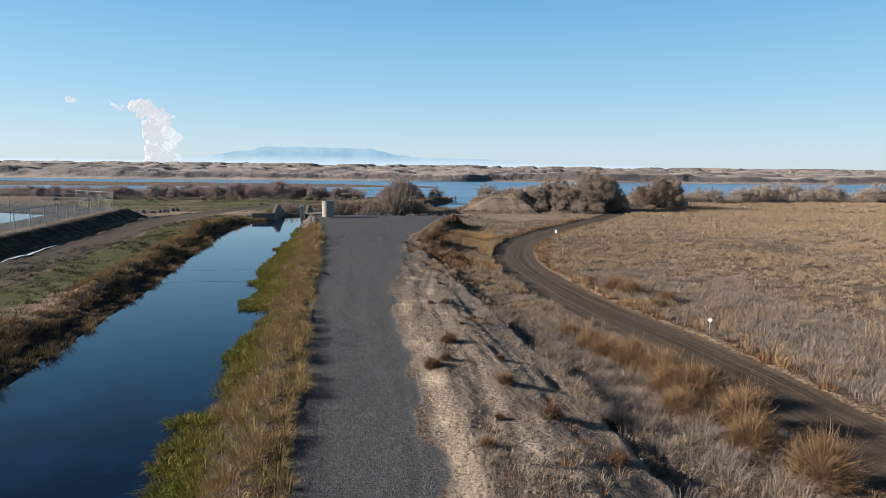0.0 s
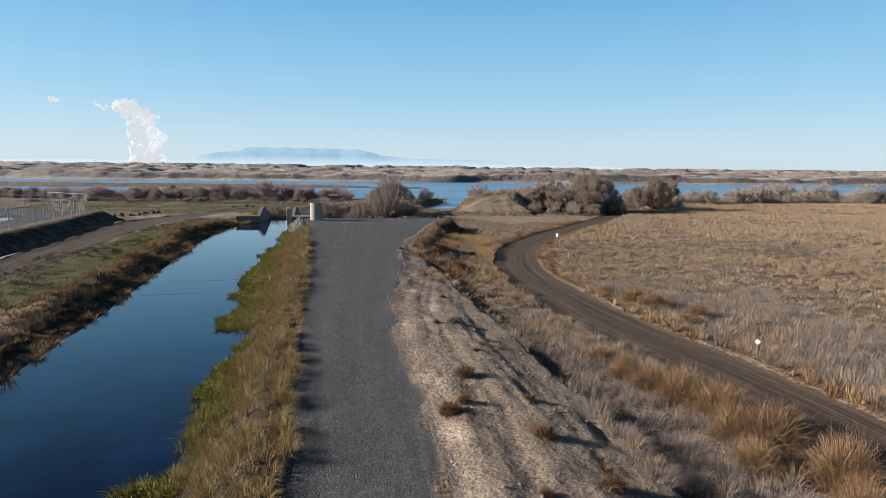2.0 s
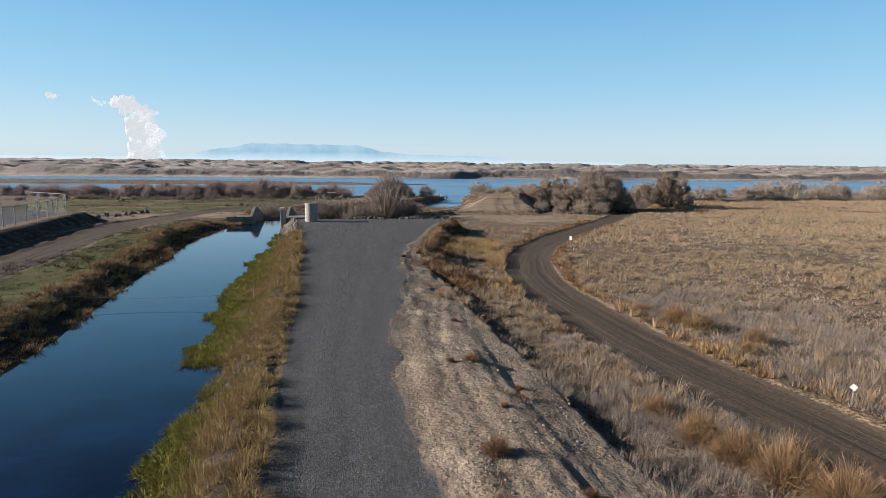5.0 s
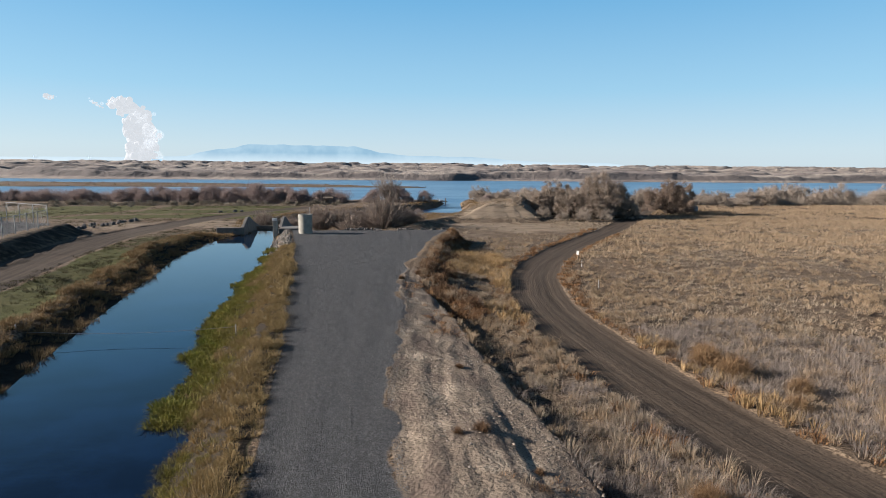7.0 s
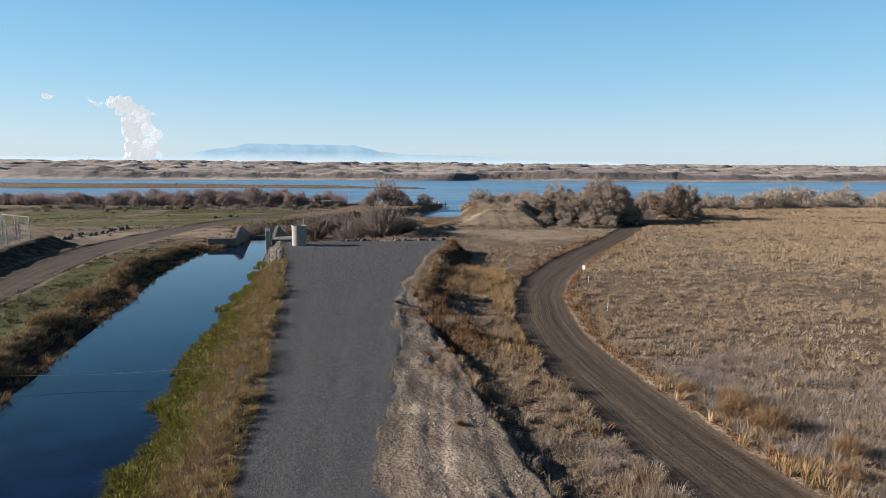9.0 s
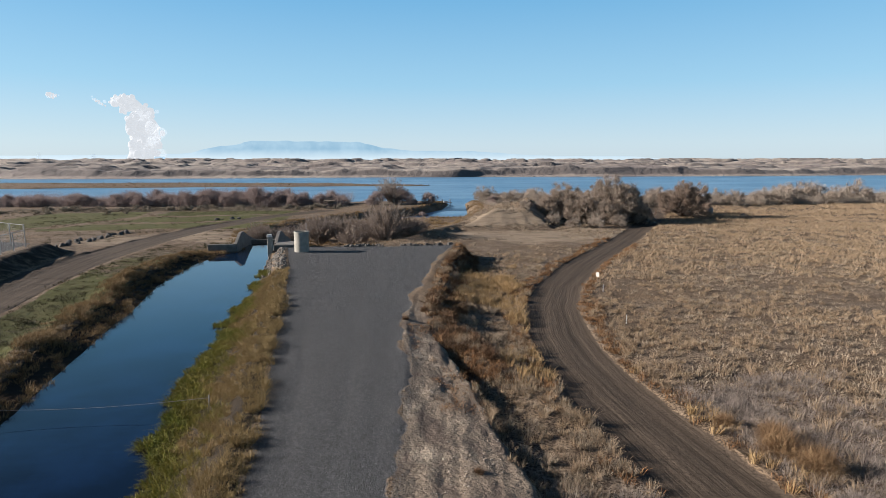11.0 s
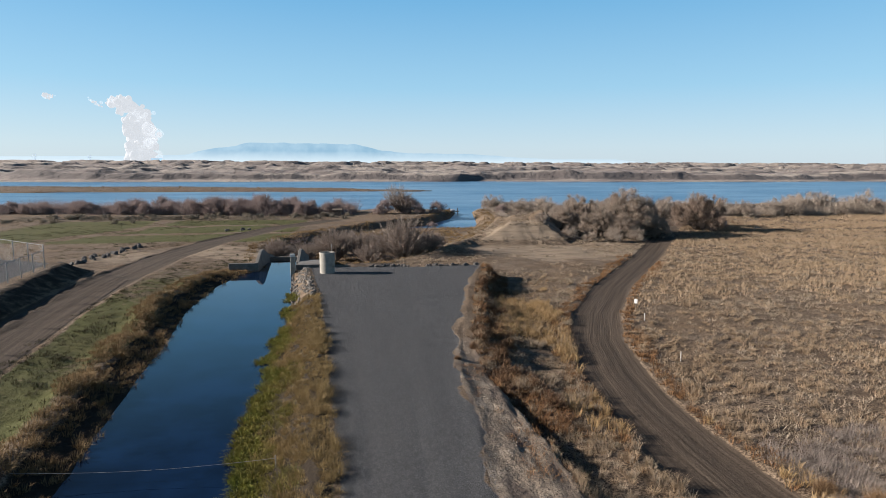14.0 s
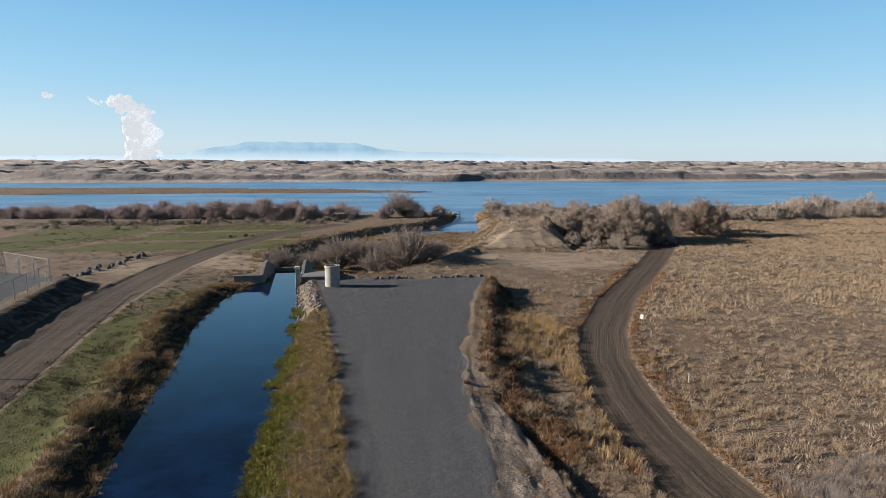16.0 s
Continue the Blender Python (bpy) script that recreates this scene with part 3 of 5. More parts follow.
# Steep bluff faces turn grey-brown; the dark noise patches are painted shadow spots.
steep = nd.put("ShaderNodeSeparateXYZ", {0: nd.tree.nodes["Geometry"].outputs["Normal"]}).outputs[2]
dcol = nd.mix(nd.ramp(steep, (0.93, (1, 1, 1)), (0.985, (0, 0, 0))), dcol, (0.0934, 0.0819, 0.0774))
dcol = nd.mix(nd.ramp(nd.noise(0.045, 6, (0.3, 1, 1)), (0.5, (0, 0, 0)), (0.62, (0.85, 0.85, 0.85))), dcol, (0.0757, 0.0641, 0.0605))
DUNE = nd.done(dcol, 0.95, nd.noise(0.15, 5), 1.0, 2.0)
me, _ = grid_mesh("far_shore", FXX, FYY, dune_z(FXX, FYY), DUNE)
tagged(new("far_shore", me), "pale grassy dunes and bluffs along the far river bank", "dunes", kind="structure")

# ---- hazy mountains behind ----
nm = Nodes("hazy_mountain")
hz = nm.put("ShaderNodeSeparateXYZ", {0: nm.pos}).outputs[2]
# Haze is painted: blue-white colour, palest at the foot, given off as emission.
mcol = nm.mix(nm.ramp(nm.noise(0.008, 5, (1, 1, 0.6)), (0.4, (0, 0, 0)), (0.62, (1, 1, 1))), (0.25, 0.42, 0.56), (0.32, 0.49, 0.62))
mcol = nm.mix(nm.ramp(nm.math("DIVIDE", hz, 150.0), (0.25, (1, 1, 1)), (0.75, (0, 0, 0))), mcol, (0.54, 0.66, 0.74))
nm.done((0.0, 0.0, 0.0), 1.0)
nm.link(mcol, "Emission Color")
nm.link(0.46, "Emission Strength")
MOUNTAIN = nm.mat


def ridge(name, y, xs, hs, depth, label, seed):
    x = np.linspace(xs[0], xs[-1], 320)
    h = np.interp(x, xs, hs)
    h = h + (h - 20) * 0.012 * fbm(x / 130, 0 * x, 5, seed)
    prof = np.array([0.0, 0.35, 0.7, 1.0, 0.6])
    off = np.array([-1.0, -0.55, -0.2, 0.0, 0.5]) * depth
    px, po = np.meshgrid(x, off)
    pz = h[None, :] * prof[:, None] * (1 + 0.02 * fbm(px / 60, po / 60, 3, seed + 3)) + 2
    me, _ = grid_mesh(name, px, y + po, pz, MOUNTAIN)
    return tagged(new(name, me), label, "mountain", kind="structure")


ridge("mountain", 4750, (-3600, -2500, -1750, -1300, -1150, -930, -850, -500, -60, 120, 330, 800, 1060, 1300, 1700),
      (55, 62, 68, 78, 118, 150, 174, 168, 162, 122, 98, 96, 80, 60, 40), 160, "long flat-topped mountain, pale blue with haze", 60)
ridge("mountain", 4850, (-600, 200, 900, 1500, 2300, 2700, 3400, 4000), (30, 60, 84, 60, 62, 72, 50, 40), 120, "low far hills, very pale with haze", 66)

# ---- blade and twig meshes ----
def blade_mesh(name, quint, material):
    """quint: (n, 5, 3) corners of bent blades: two at the base, two at the middle, the tip."""
    n = len(quint)
    me = bpy.data.meshes.new(name)
    me.vertices.add(n * 5)
    me.vertices.foreach_set("co", quint.astype(np.float32).ravel())
    loops = (np.arange(n)[:, None] * 5 + np.array([0, 1, 3, 2, 2, 3, 4])[None]).ravel().astype(np.int32)
    me.loops.add(len(loops))
    me.loops.foreach_set("vertex_index", loops)
    me.polygons.add(n * 2)
    me.polygons.foreach_set("loop_start", (np.arange(n)[:, None] * 7 + np.array([0, 4])[None]).ravel().astype(np.int32))
    me.materials.append(material)
    me.update(calc_edges=True)
    return me


def twig_mesh(name, tri, material):
    """tri: (n, 3, 3) corners of thin three-cornered twigs."""
    n = len(tri)
    me = bpy.data.meshes.new(name)
    me.vertices.add(n * 3)
    me.vertices.foreach_set("co", tri.astype(np.float32).ravel())
    me.loops.add(n * 3)
    me.loops.foreach_set("vertex_index", np.arange(n * 3, dtype=np.int32))
    me.polygons.add(n)
    me.polygons.foreach_set("loop_start", np.arange(0, n * 3, 3, dtype=np.int32))
    me.materials.append(material)
    me.update(calc_edges=True)
    return me


def tufts(p, h, count, foot, lean, width, rng, wind=(0.12, 0.0), droop=0.35):
    """Blades of grass tufts that stand at p (n, 3) with heights h (n)."""
    n = len(p)
    base = np.repeat(p, count, 0)
    hh = np.repeat(h, count) * rng.uniform(0.55, 1.1, n * count)
    az = rng.uniform(0, 2 * np.pi, n * count)
    out = np.stack([np.cos(az), np.sin(az)], -1)
    base = base.copy()
    base[:, :2] += out * (foot * np.sqrt(rng.uniform(0, 1, n * count)))[:, None]
    tilt = lean * rng.uniform(0.1, 1.0, n * count)
    flat = out * np.sin(tilt)[:, None] + np.array(wind)
    mid = base.copy()
    mid[:, :2] += flat * (0.5 * hh)[:, None]
    mid[:, 2] += 0.6 * hh * np.cos(tilt)
    tip = base.copy()
    tip[:, :2] += flat * (hh * (1.0 + droop))[:, None]
    tip[:, 2] += hh * np.cos(tilt) * (1 - droop * np.sin(tilt))
    wa = rng.uniform(0, np.pi, n * count)
    side = np.stack([np.cos(wa), np.sin(wa), 0 * wa], -1) * (width * rng.uniform(0.6, 1.3, n * count) / 2)[:, None]
    base[:, 2] -= 0.03
    return np.stack([base - side, base + side, mid - side * 0.7, mid + side * 0.7, tip], 1)


def plant_material(name, a, b, c, big=0.25, light=0.15):
    n = Nodes(name)
    rnd = n.tree.nodes.new("ShaderNodeNewGeometry").outputs["Random Per Island"]
    col = n.mix(n.ramp(n.noise(big, 3), (0.38, (0, 0, 0)), (0.62, (1, 1, 1))), a, b)
    col = n.mix(n.ramp(rnd, (0.35, (0, 0, 0)), (0.95, (1, 1, 1))), col, c)
    col = n.mix(n.ramp(n.noise(1.7, 2), (0.42, (0, 0, 0)), (0.6, (0.7, 0.7, 0.7))), col, tuple(0.62 * u + 0.12 * v for u, v in zip(b, a)))
    col = n.mix(n.math("MULTIPLY", n.noise(big * 9, 3), 0.45), col, tuple(v * 0.5 for v in a))
    n.link(0.2, "Specular IOR Level")
    n.done(col, 0.85)
    tr = n.put("ShaderNodeBsdfTranslucent", {"Color": col})
    mx = n.put("ShaderNodeMixShader", {0: light, 1: n.bsdf.outputs[0], 2: tr.outputs[0]})
    n.tree.links.new(mx.outputs[0], n.out.inputs[0])
    return n.mat


BANK_GRASS = plant_material("bank_grass", (0.258, 0.178, 0.0757), (0.191, 0.138, 0.0579), (0.338, 0.254, 0.134))
GREEN_GRASS = plant_material("yellow_green_grass", (0.205, 0.174, 0.0401), (0.134, 0.134, 0.0267), (0.267, 0.209, 0.0668))
LEAVES = plant_material("green_water_plants", (0.15, 0.162, 0.028), (0.212, 0.174, 0.0374), (0.106, 0.134, 0.0249), 0.25, 0.2)
BROWN_GRASS = plant_material("brown_bank_grass", (0.215, 0.143, 0.0676), (0.151, 0.0994, 0.0477), (0.286, 0.203, 0.111), 0.25, 0.1)
SHORT_GRASS = plant_material("short_grass", (0.0605, 0.0494, 0.0241), (0.0346, 0.0392, 0.0109), (0.0812, 0.0682, 0.0361), 0.12, 0.1)
FIELD_GRASS = plant_material("field_grass", (0.287, 0.209, 0.134), (0.206, 0.15, 0.101), (0.359, 0.279, 0.19), 0.08, 0.1)
PALE_GRASS = plant_material("pale_grass", (0.269, 0.217, 0.16), (0.206, 0.157, 0.108), (0.344, 0.292, 0.228), 0.25, 0.1)
GREY_BRUSH = plant_material("grey_brush", (0.194, 0.16, 0.14), (0.239, 0.201, 0.174), (0.299, 0.257, 0.224), 0.25, 0.1)
RUST_WEED = plant_material("rust_weed", (0.193, 0.102, 0.0467), (0.137, 0.0698, 0.0324), (0.255, 0.156, 0.0779), 0.25, 0.1)
GOLD_WEED = plant_material("golden_weed", (0.236, 0.147, 0.0783), (0.174, 0.105, 0.0552), (0.303, 0.214, 0.125), 0.9, 0.1)
STRAW = plant_material("golden_straw", (0.32, 0.218, 0.107), (0.249, 0.16, 0.0757), (0.392, 0.285, 0.156), 0.25, 0.1)
TWIGS = plant_material("grey_brown_twigs", (0.314, 0.256, 0.209), (0.248, 0.197, 0.157), (0.401, 0.34, 0.279), 0.3, 0.2)
WILLOW = plant_material("purple_brown_twigs", (0.254, 0.2, 0.187), (0.294, 0.233, 0.218), (0.365, 0.303, 0.28), 0.12, 0.25)
OLIVE_TWIGS = plant_material("tan_twigs", (0.331, 0.279, 0.231), (0.271, 0.222, 0.183), (0.401, 0.349, 0.292), 0.2, 0.2)
GREY_TWIGS = plant_material("grey_twigs", (0.264, 0.217, 0.182), (0.199, 0.159, 0.135), (0.352, 0.3, 0.258), 0.2, 0.2)
PALE_TWIGS = plant_material("pale_twigs", (0.32, 0.285, 0.254), (0.267, 0.231, 0.205), (0.392, 0.356, 0.32), 0.2, 0.2)
SAGE = plant_material("grey_sage", (0.202, 0.175, 0.134), (0.239, 0.206, 0.16), (0.284, 0.25, 0.202), 0.3, 0.15)
TUMBLE = plant_material("tumbleweed_stems", (0.146, 0.0872, 0.0498), (0.112, 0.0623, 0.0343), (0.206, 0.134, 0.081))
DARK_TWIGS = plant_material("dark_twigs", (0.218, 0.166, 0.131), (0.166, 0.122, 0.0961), (0.314, 0.248, 0.197), 0.3, 0.15)
BARK = plain("dark_bark", (0.053, 0.0405, 0.0312), (0.106, 0.0841, 0.0654), 4, 0.95)


def scatter(rng, density, x0, x1, y0, y1, chance):
    """Points of a random scatter; chance(x, y) in 0..1 thins it."""
    n = int(density * (x1 - x0) * (y1 - y0))
    x, y = rng.uniform(x0, x1, n), rng.uniform(y0, y1, n)
    ok = rng.uniform(0, 1, n) < chance(x, y)
    x, y = x[ok], y[ok]
    return np.stack([x, y, ground_z(x, y)], -1)


def grass(name, material, label, p, h, count, foot, lean, width, rng, far=False, **more):
    q = tufts(p, h, count, foot, lean, width, rng, **more)
    if far:
        return tagged(new(name, twig_mesh(name, q[:, [0, 1, 4]], material)), label, "grass", kind="stuff")
    return tagged(new(name, blade_mesh(name, q, material)), label, "grass", kind="stuff")


def road_gap(x, y):
    return np.abs(x - dirt_road(y)) / np.sqrt(1 + ((dirt_road(y + 1) - dirt_road(y - 1)) / 2) ** 2)


rng = np.random.default_rng(11)
# canal bank beside the gravel road
p = scatter(rng, 19, -12, -2, -6, 84, lambda x, y: np.clip(0.8 + 0.7 * vnoise(x * 1.6, y * 1.3, 106), 0.25, 1) * (x > water_right(y) - 0.1) * (x < gravel_left(y) - 0.05 + 0.22 * vnoise(y * 1.1, 0 * y, 3)) * (y < 69 + 1.5 * vnoise(x, y)))
side = (p[:, 0] - water_right(p[:, 1])) / (gravel_left(p[:, 1]) - water_right(p[:, 1])) + 0.28 * vnoise(p[:, 0] * 0.8, p[:, 1] * 0.5, 105) + rng.normal(0, 0.08, len(p))
h = rng.uniform(0.24, 0.52, len(p)) * (1 + 0.2 * smooth((side - 0.6) / 0.3)) * (0.9 + 0.45 * vnoise(p[:, 0] * 0.9, p[:, 1] * 0.6, 5))
wet = side < 0.30
grass("bank_grass", BANK_GRASS, "thick straw-brown bunch grass on the canal bank", p[~wet], h[~wet], 54, 0.11, 1.15, 0.011, rng, droop=0.5, wind=(0.0, 0.0))
grass("bank_grass", GREEN_GRASS, "yellow-green tussocks on the lower canal bank", p[wet], 0.8 * h[wet], 48, 0.2, 1.25, 0.014, rng, droop=0.55, wind=(-0.05, 0))
p = scatter(rng, 9, -12, -4, 6, 74, lambda x, y: np.clip(2.8 * vnoise(y * 0.33, 0 * y + 2, 8) + 0.9, 0.0, 1) * (np.abs(x - water_right(y) + 0.1 + 0.5 * vnoise(y * 0.6, 0 * y, 9)) < 0.42))
p[:, 2] = np.maximum(p[:, 2], CANAL_Z + 0.02)
grass("water_plants", LEAVES, "green leafy plants hanging over the water's edge", p, rng.uniform(0.14, 0.32, len(p)), 80, 0.34, 1.3, 0.035, rng, droop=0.6, wind=(-0.15, 0))
# far bank of the canal
p = scatter(rng, 7.5, -22, -11, 4, 88, lambda x, y: (x < water_left(y) + 0.1) * np.where(x > water_left(y) - 1.3, 0.45, 1.0) * np.clip((x - water_left(y) + 3.7 + 0.8 * vnoise(y * 0.5, 0 * y, 4)) / 1.0, 0, 1))
grass("bank_grass", BROWN_GRASS, "tall brown tussock grass overhanging the canal", p, rng.uniform(0.32, 0.66, len(p)) * (0.75 + 0.5 * vnoise(p[:, 0] * 0.5, p[:, 1] * 0.5, 6)), 44, 0.2, 0.95, 0.017, rng, droop=0.4)
p = scatter(rng, 5, -25.2, -17, 16, 96, lambda x, y: (x < water_left(y) - 2.2) * np.clip(0.55 + 0.8 * vnoise(x * 0.4, y * 0.25, 14), 0.08, 1))
grass("short_grass", SHORT_GRASS, "short patchy green and straw grass beside the track", p, rng.uniform(0.10, 0.26, len(p)), 18, 0.22, 1.0, 0.022, rng)
p = scatter(rng, 0.9, -85, -14, 98, 182, lambda x, y: ((x < trench_left(y) - 0.5) & (np.abs(x - west_road(y)) > 3.6)) * np.clip(0.3 + 0.9 * vnoise(x * 0.12, y * 0.12, 15) + 0.4 * smooth((y - 160) / 12), 0.04, 1))
grass("short_grass", SHORT_GRASS, "short winter turf and weeds on the flat field", p, rng.uniform(0.10, 0.30, len(p)), 14, 0.35, 1.0, 0.06, rng, far=True)
# strip between the shoulder and the dirt road
strip_mask = lambda x, y: (x > shoulder_right(y) + 0.12 + 0.25 * vnoise(y * 0.8, 0 * y, 44)) & (road_gap(x, y) > 1.95)
p = scatter(rng, 9, 2, 20, 6, 84, lambda x, y: strip_mask(x, y) * (x < dirt_road(y)) * np.clip(0.9 + 0.8 * vnoise(x * 0.6, y * 0.6, 17) - 0.75 * smooth((30 - y) / 8) - 0.45 * smooth((y - 62) / 8) - 0.25 * smooth((y - 44) / 6), 0.05, 1))
h = rng.uniform(0.25, 0.62, len(p)) * (0.8 + 0.45 * vnoise(p[:, 0] * 0.5, p[:, 1] * 0.5, 7))
odd = rng.uniform(0, 1, len(p)) + 0.35 * vnoise(p[:, 0] * 0.3, p[:, 1] * 0.3, 19) < 0.45
grass("dry_grass", PALE_GRASS, "pale dry bunch grass between the roads", p[~odd], 1.15 * h[~odd], 50, 0.12, 0.85, 0.011, rng, droop=0.25, wind=(0.05, 0.0))
grass("dry_grass", FIELD_GRASS, "straw-coloured bunch grass between the roads", p[odd], 1.15 * h[odd], 50, 0.12, 0.85, 0.011, rng, droop=0.25, wind=(0.05, 0.0))
p = scatter(rng, 10, 3, 34, 6, 100, lambda x, y: strip_mask(x, y) * (road_gap(x, y) < 3.1 + 0.6 * vnoise(y * 0.4, x * 0.4, 23)) * np.clip(0.25 + 0.55 * smooth((y - 36) / 12) + 0.7 * vnoise(x * 0.5, y * 0.5, 24), 0.03, 0.95))
grass("road_edge_weeds", RUST_WEED, "low rust-brown weeds along the dirt road edges", p, rng.uniform(0.12, 0.36, len(p)), 26, 0.18, 1.1, 0.022, rng)
p = scatter(rng, 12, 2, 12, 42, 83, lambda x, y: strip_mask(x, y) * (x < shoulder_right(y) + 2.6) * np.clip(0.5 + 1.1 * vnoise(x * 0.6, y * 0.4, 26), 0, 1))
grass("slope_weeds", RUST_WEED, "rusty dry weeds on the embankment foot", p, rng.uniform(0.2, 0.5, len(p)), 30, 0.2, 1.0, 0.022, rng)
p = scatter(rng, 10, 3, 14, 40, 76, lambda x, y: strip_mask(x, y) * (x < dirt_road(y) - 2) * (x > shoulder_right(y) + 1.6) * np.clip(1.6 * vnoise(x * 0.3, y * 0.18, 27) + 0.5, 0, 1))
grass("golden_grass", STRAW, "golden upright dry grass patches", p, rng.uniform(0.4, 0.75, len(p)), 30, 0.18, 0.6, 0.02, rng)
p = scatter(rng, 15, 0.9, 5.4, 6, 25, lambda x, y: (x < shoulder_right(y) + 0.2) * np.clip(1.5 * vnoise(x * 0.8, y * 0.6, 101) - 0.2 + 0.75 * smooth((17 - y) / 6), 0, 1) * smooth((x - gravel_right(y) - 0.7) / 0.8))
odd = rng.uniform(0, 1, len(p)) + 0.4 * vnoise(p[:, 0] * 0.9, p[:, 1] * 0.9, 107) < 0.4
grass("shoulder_weeds", RUST_WEED, "low rust-brown weeds on the sandy shoulder", p[odd], rng.uniform(0.08, 0.24, int(odd.sum())), 40, 0.15, 1.2, 0.008, rng, wind=(0.0, 0.0))
p = p[~odd]
grass("shoulder_weeds", PALE_GRASS, "low dry weeds on the sandy shoulder", p, rng.uniform(0.08, 0.26, len(p)), 34, 0.16, 1.15, 0.010, rng)
p = scatter(rng, 9, 0.6, 4.4, 38, 56, lambda x, y: (x > gravel_right(y) + 0.3) * (x < shoulder_right(y) + 0.3) * np.clip(1.4 * vnoise(x * 0.9, y * 0.5, 102) - 0.2, 0, 1))
grass("shoulder_weeds", RUST_WEED, "reddish dead weeds beside the gravel", p, rng.uniform(0.06, 0.18, len(p)), 26, 0.2, 1.2, 0.014, rng)
# tangled grey brush, both sides of the dirt road
p = scatter(rng, 6, 3.5, 9.6, -2, 33, lambda x, y: strip_mask(x, y) * (x < dirt_road(y)) * np.clip(1.15 + 0.7 * vnoise(x * 0.5, y * 0.35, 28) - 0.5 * smooth((y - 26) / 6) - 0.3 * smooth((x - 7.4) / 1.2), 0, 1))
grass("grey_brush", GREY_BRUSH, "tangled silvery dead brush beside the dirt road", p, rng.uniform(0.25, 0.55, len(p)), 120, 0.3, 1.4, 0.007, rng, droop=0.5, wind=(0.1, -0.05))
p = scatter(rng, 8, 12, 27, 8, 42, lambda x, y: (road_gap(x, y) > 2.6) * np.clip(1.5 * smooth((21.5 + 0.12 * (y - 20) - x) / 4) + 0.8 * vnoise(x * 0.35, y * 0.35, 29) - 0.3 - 0.7 * smooth((y - 37) / 3), 0, 1))
grass("grey_brush", GREY_BRUSH, "tangled grey dead brush at the field edge", p, rng.uniform(0.28, 0.58, len(p)), 84, 0.3, 1.35, 0.009, rng, droop=0.5, wind=(0.1, -0.05))
p = scatter(rng, 5, 11, 22, 8, 44, lambda x, y: (road_gap(x, y) > 1.95) * (road_gap(x, y) < 3.4) * np.clip(0.3 + vnoise(x * 0.4, y * 0.5, 33), 0, 1))
grass("golden_grass", STRAW, "golden grass tufts along the road verge", p, rng.uniform(0.28, 0.6, len(p)), 32, 0.17, 0.75, 0.02, rng)
# the field
field = lambda x, y: (x > dirt_road(y)) & (road_gap(x, y) > 2.4)
clump = lambda x, y, s: np.clip(0.72 + 0.6 * vnoise(x * 0.55, y * 0.40, s) + 0.35 * vnoise(x * 0.11, y * 0.09, s + 1) + 0.5 * vnoise(x * 0.03, y * 0.16, s + 2), 0.05, 1)
p = scatter(rng, 3.6, 11, 62, 8, 66, lambda x, y: field(x, y) * clump(x, y, 50) * (x < 16 + 0.82 * (y + 2)))
grass("field_grass", FIELD_GRASS, "straw-coloured bunch grass covering the field", p, rng.uniform(0.28, 0.62, len(p)) * (0.85 + 0.4 * vnoise(p[:, 0] * 0.2, p[:, 1] * 0.2, 53)), 42, 0.12, 0.85, 0.014, rng, droop=0.25, wind=(0.04, 0.0))
p = scatter(rng, 2.6, 14, 150, 66, 172, lambda x, y: field(x, y) * clump(x, y, 50) * (x < 16 + 0.85 * y))
grass("field_grass", FIELD_GRASS, "straw-coloured bunch grass over the far field", p, rng.uniform(0.30, 0.62, len(p)), 14, 0.26, 0.8, 0.08, rng, far=True)
p = scatter(rng, 3.0, 11, 90, 8, 120, lambda x, y: field(x, y) * clump(x, y, 70) * (x < 16 + 0.82 * (y + 2)))
grass("field_grass", PALE_GRASS, "low pale grass between the field tussocks", p, rng.uniform(0.14, 0.36, len(p)), 18, 0.26, 1.0, 0.045, rng, far=True)
# around the pile and the trench
p = scatter(rng, 2.0, 0, 60, 84, 165, lambda x, y: (x < dirt_road(y) - 2.2) * np.where(y > 120, 0.8, mound(x, y) < 0.8) * (x > trench_right(y) - 3) * np.clip(0.45 + 0.9 * vnoise(x * 0.25, y * 0.25, 80) - 0.8 * stretch(y, 90, 108, 5) * smooth((x - 10) / 4) * smooth((32 - x) / 6), 0.03, 1))
grass("dry_grass", PALE_GRASS, "pale dry grass round the earth pile", p, rng.uniform(0.18, 0.5, len(p)), 20, 0.25, 0.9, 0.06, rng, far=True)
p = scatter(rng, 2.4, -24, 34, 86, 200, lambda x, y: ((x > trench_left(y) - 1.5) & (x < trench_right(y) + 1)) * np.clip(0.5 + 0.7 * vnoise(x * 0.3, y * 0.3, 82), 0.05, 1) * (ground_z(x, y) > -3.6))
grass("trench_grass", BROWN_GRASS, "brown grass on the slopes of the outflow trench", p, rng.uniform(0.2, 0.6, len(p)), 20, 0.25, 0.9, 0.06, rng, far=True)
# low plants on the gravel bar
p = scatter(rng, 0.05, -300, 45, 340, 450, lambda x, y: (bar(x, y) > 0.8) * np.clip(0.5 + vnoise(x * 0.05, y * 0.1, 84), 0, 1))
grass("bar_grass", BROWN_GRASS, "sparse brown plants on the river bar", p, rng.uniform(0.3, 0.8, len(p)), 10, 0.9, 1.0, 0.14, rng)


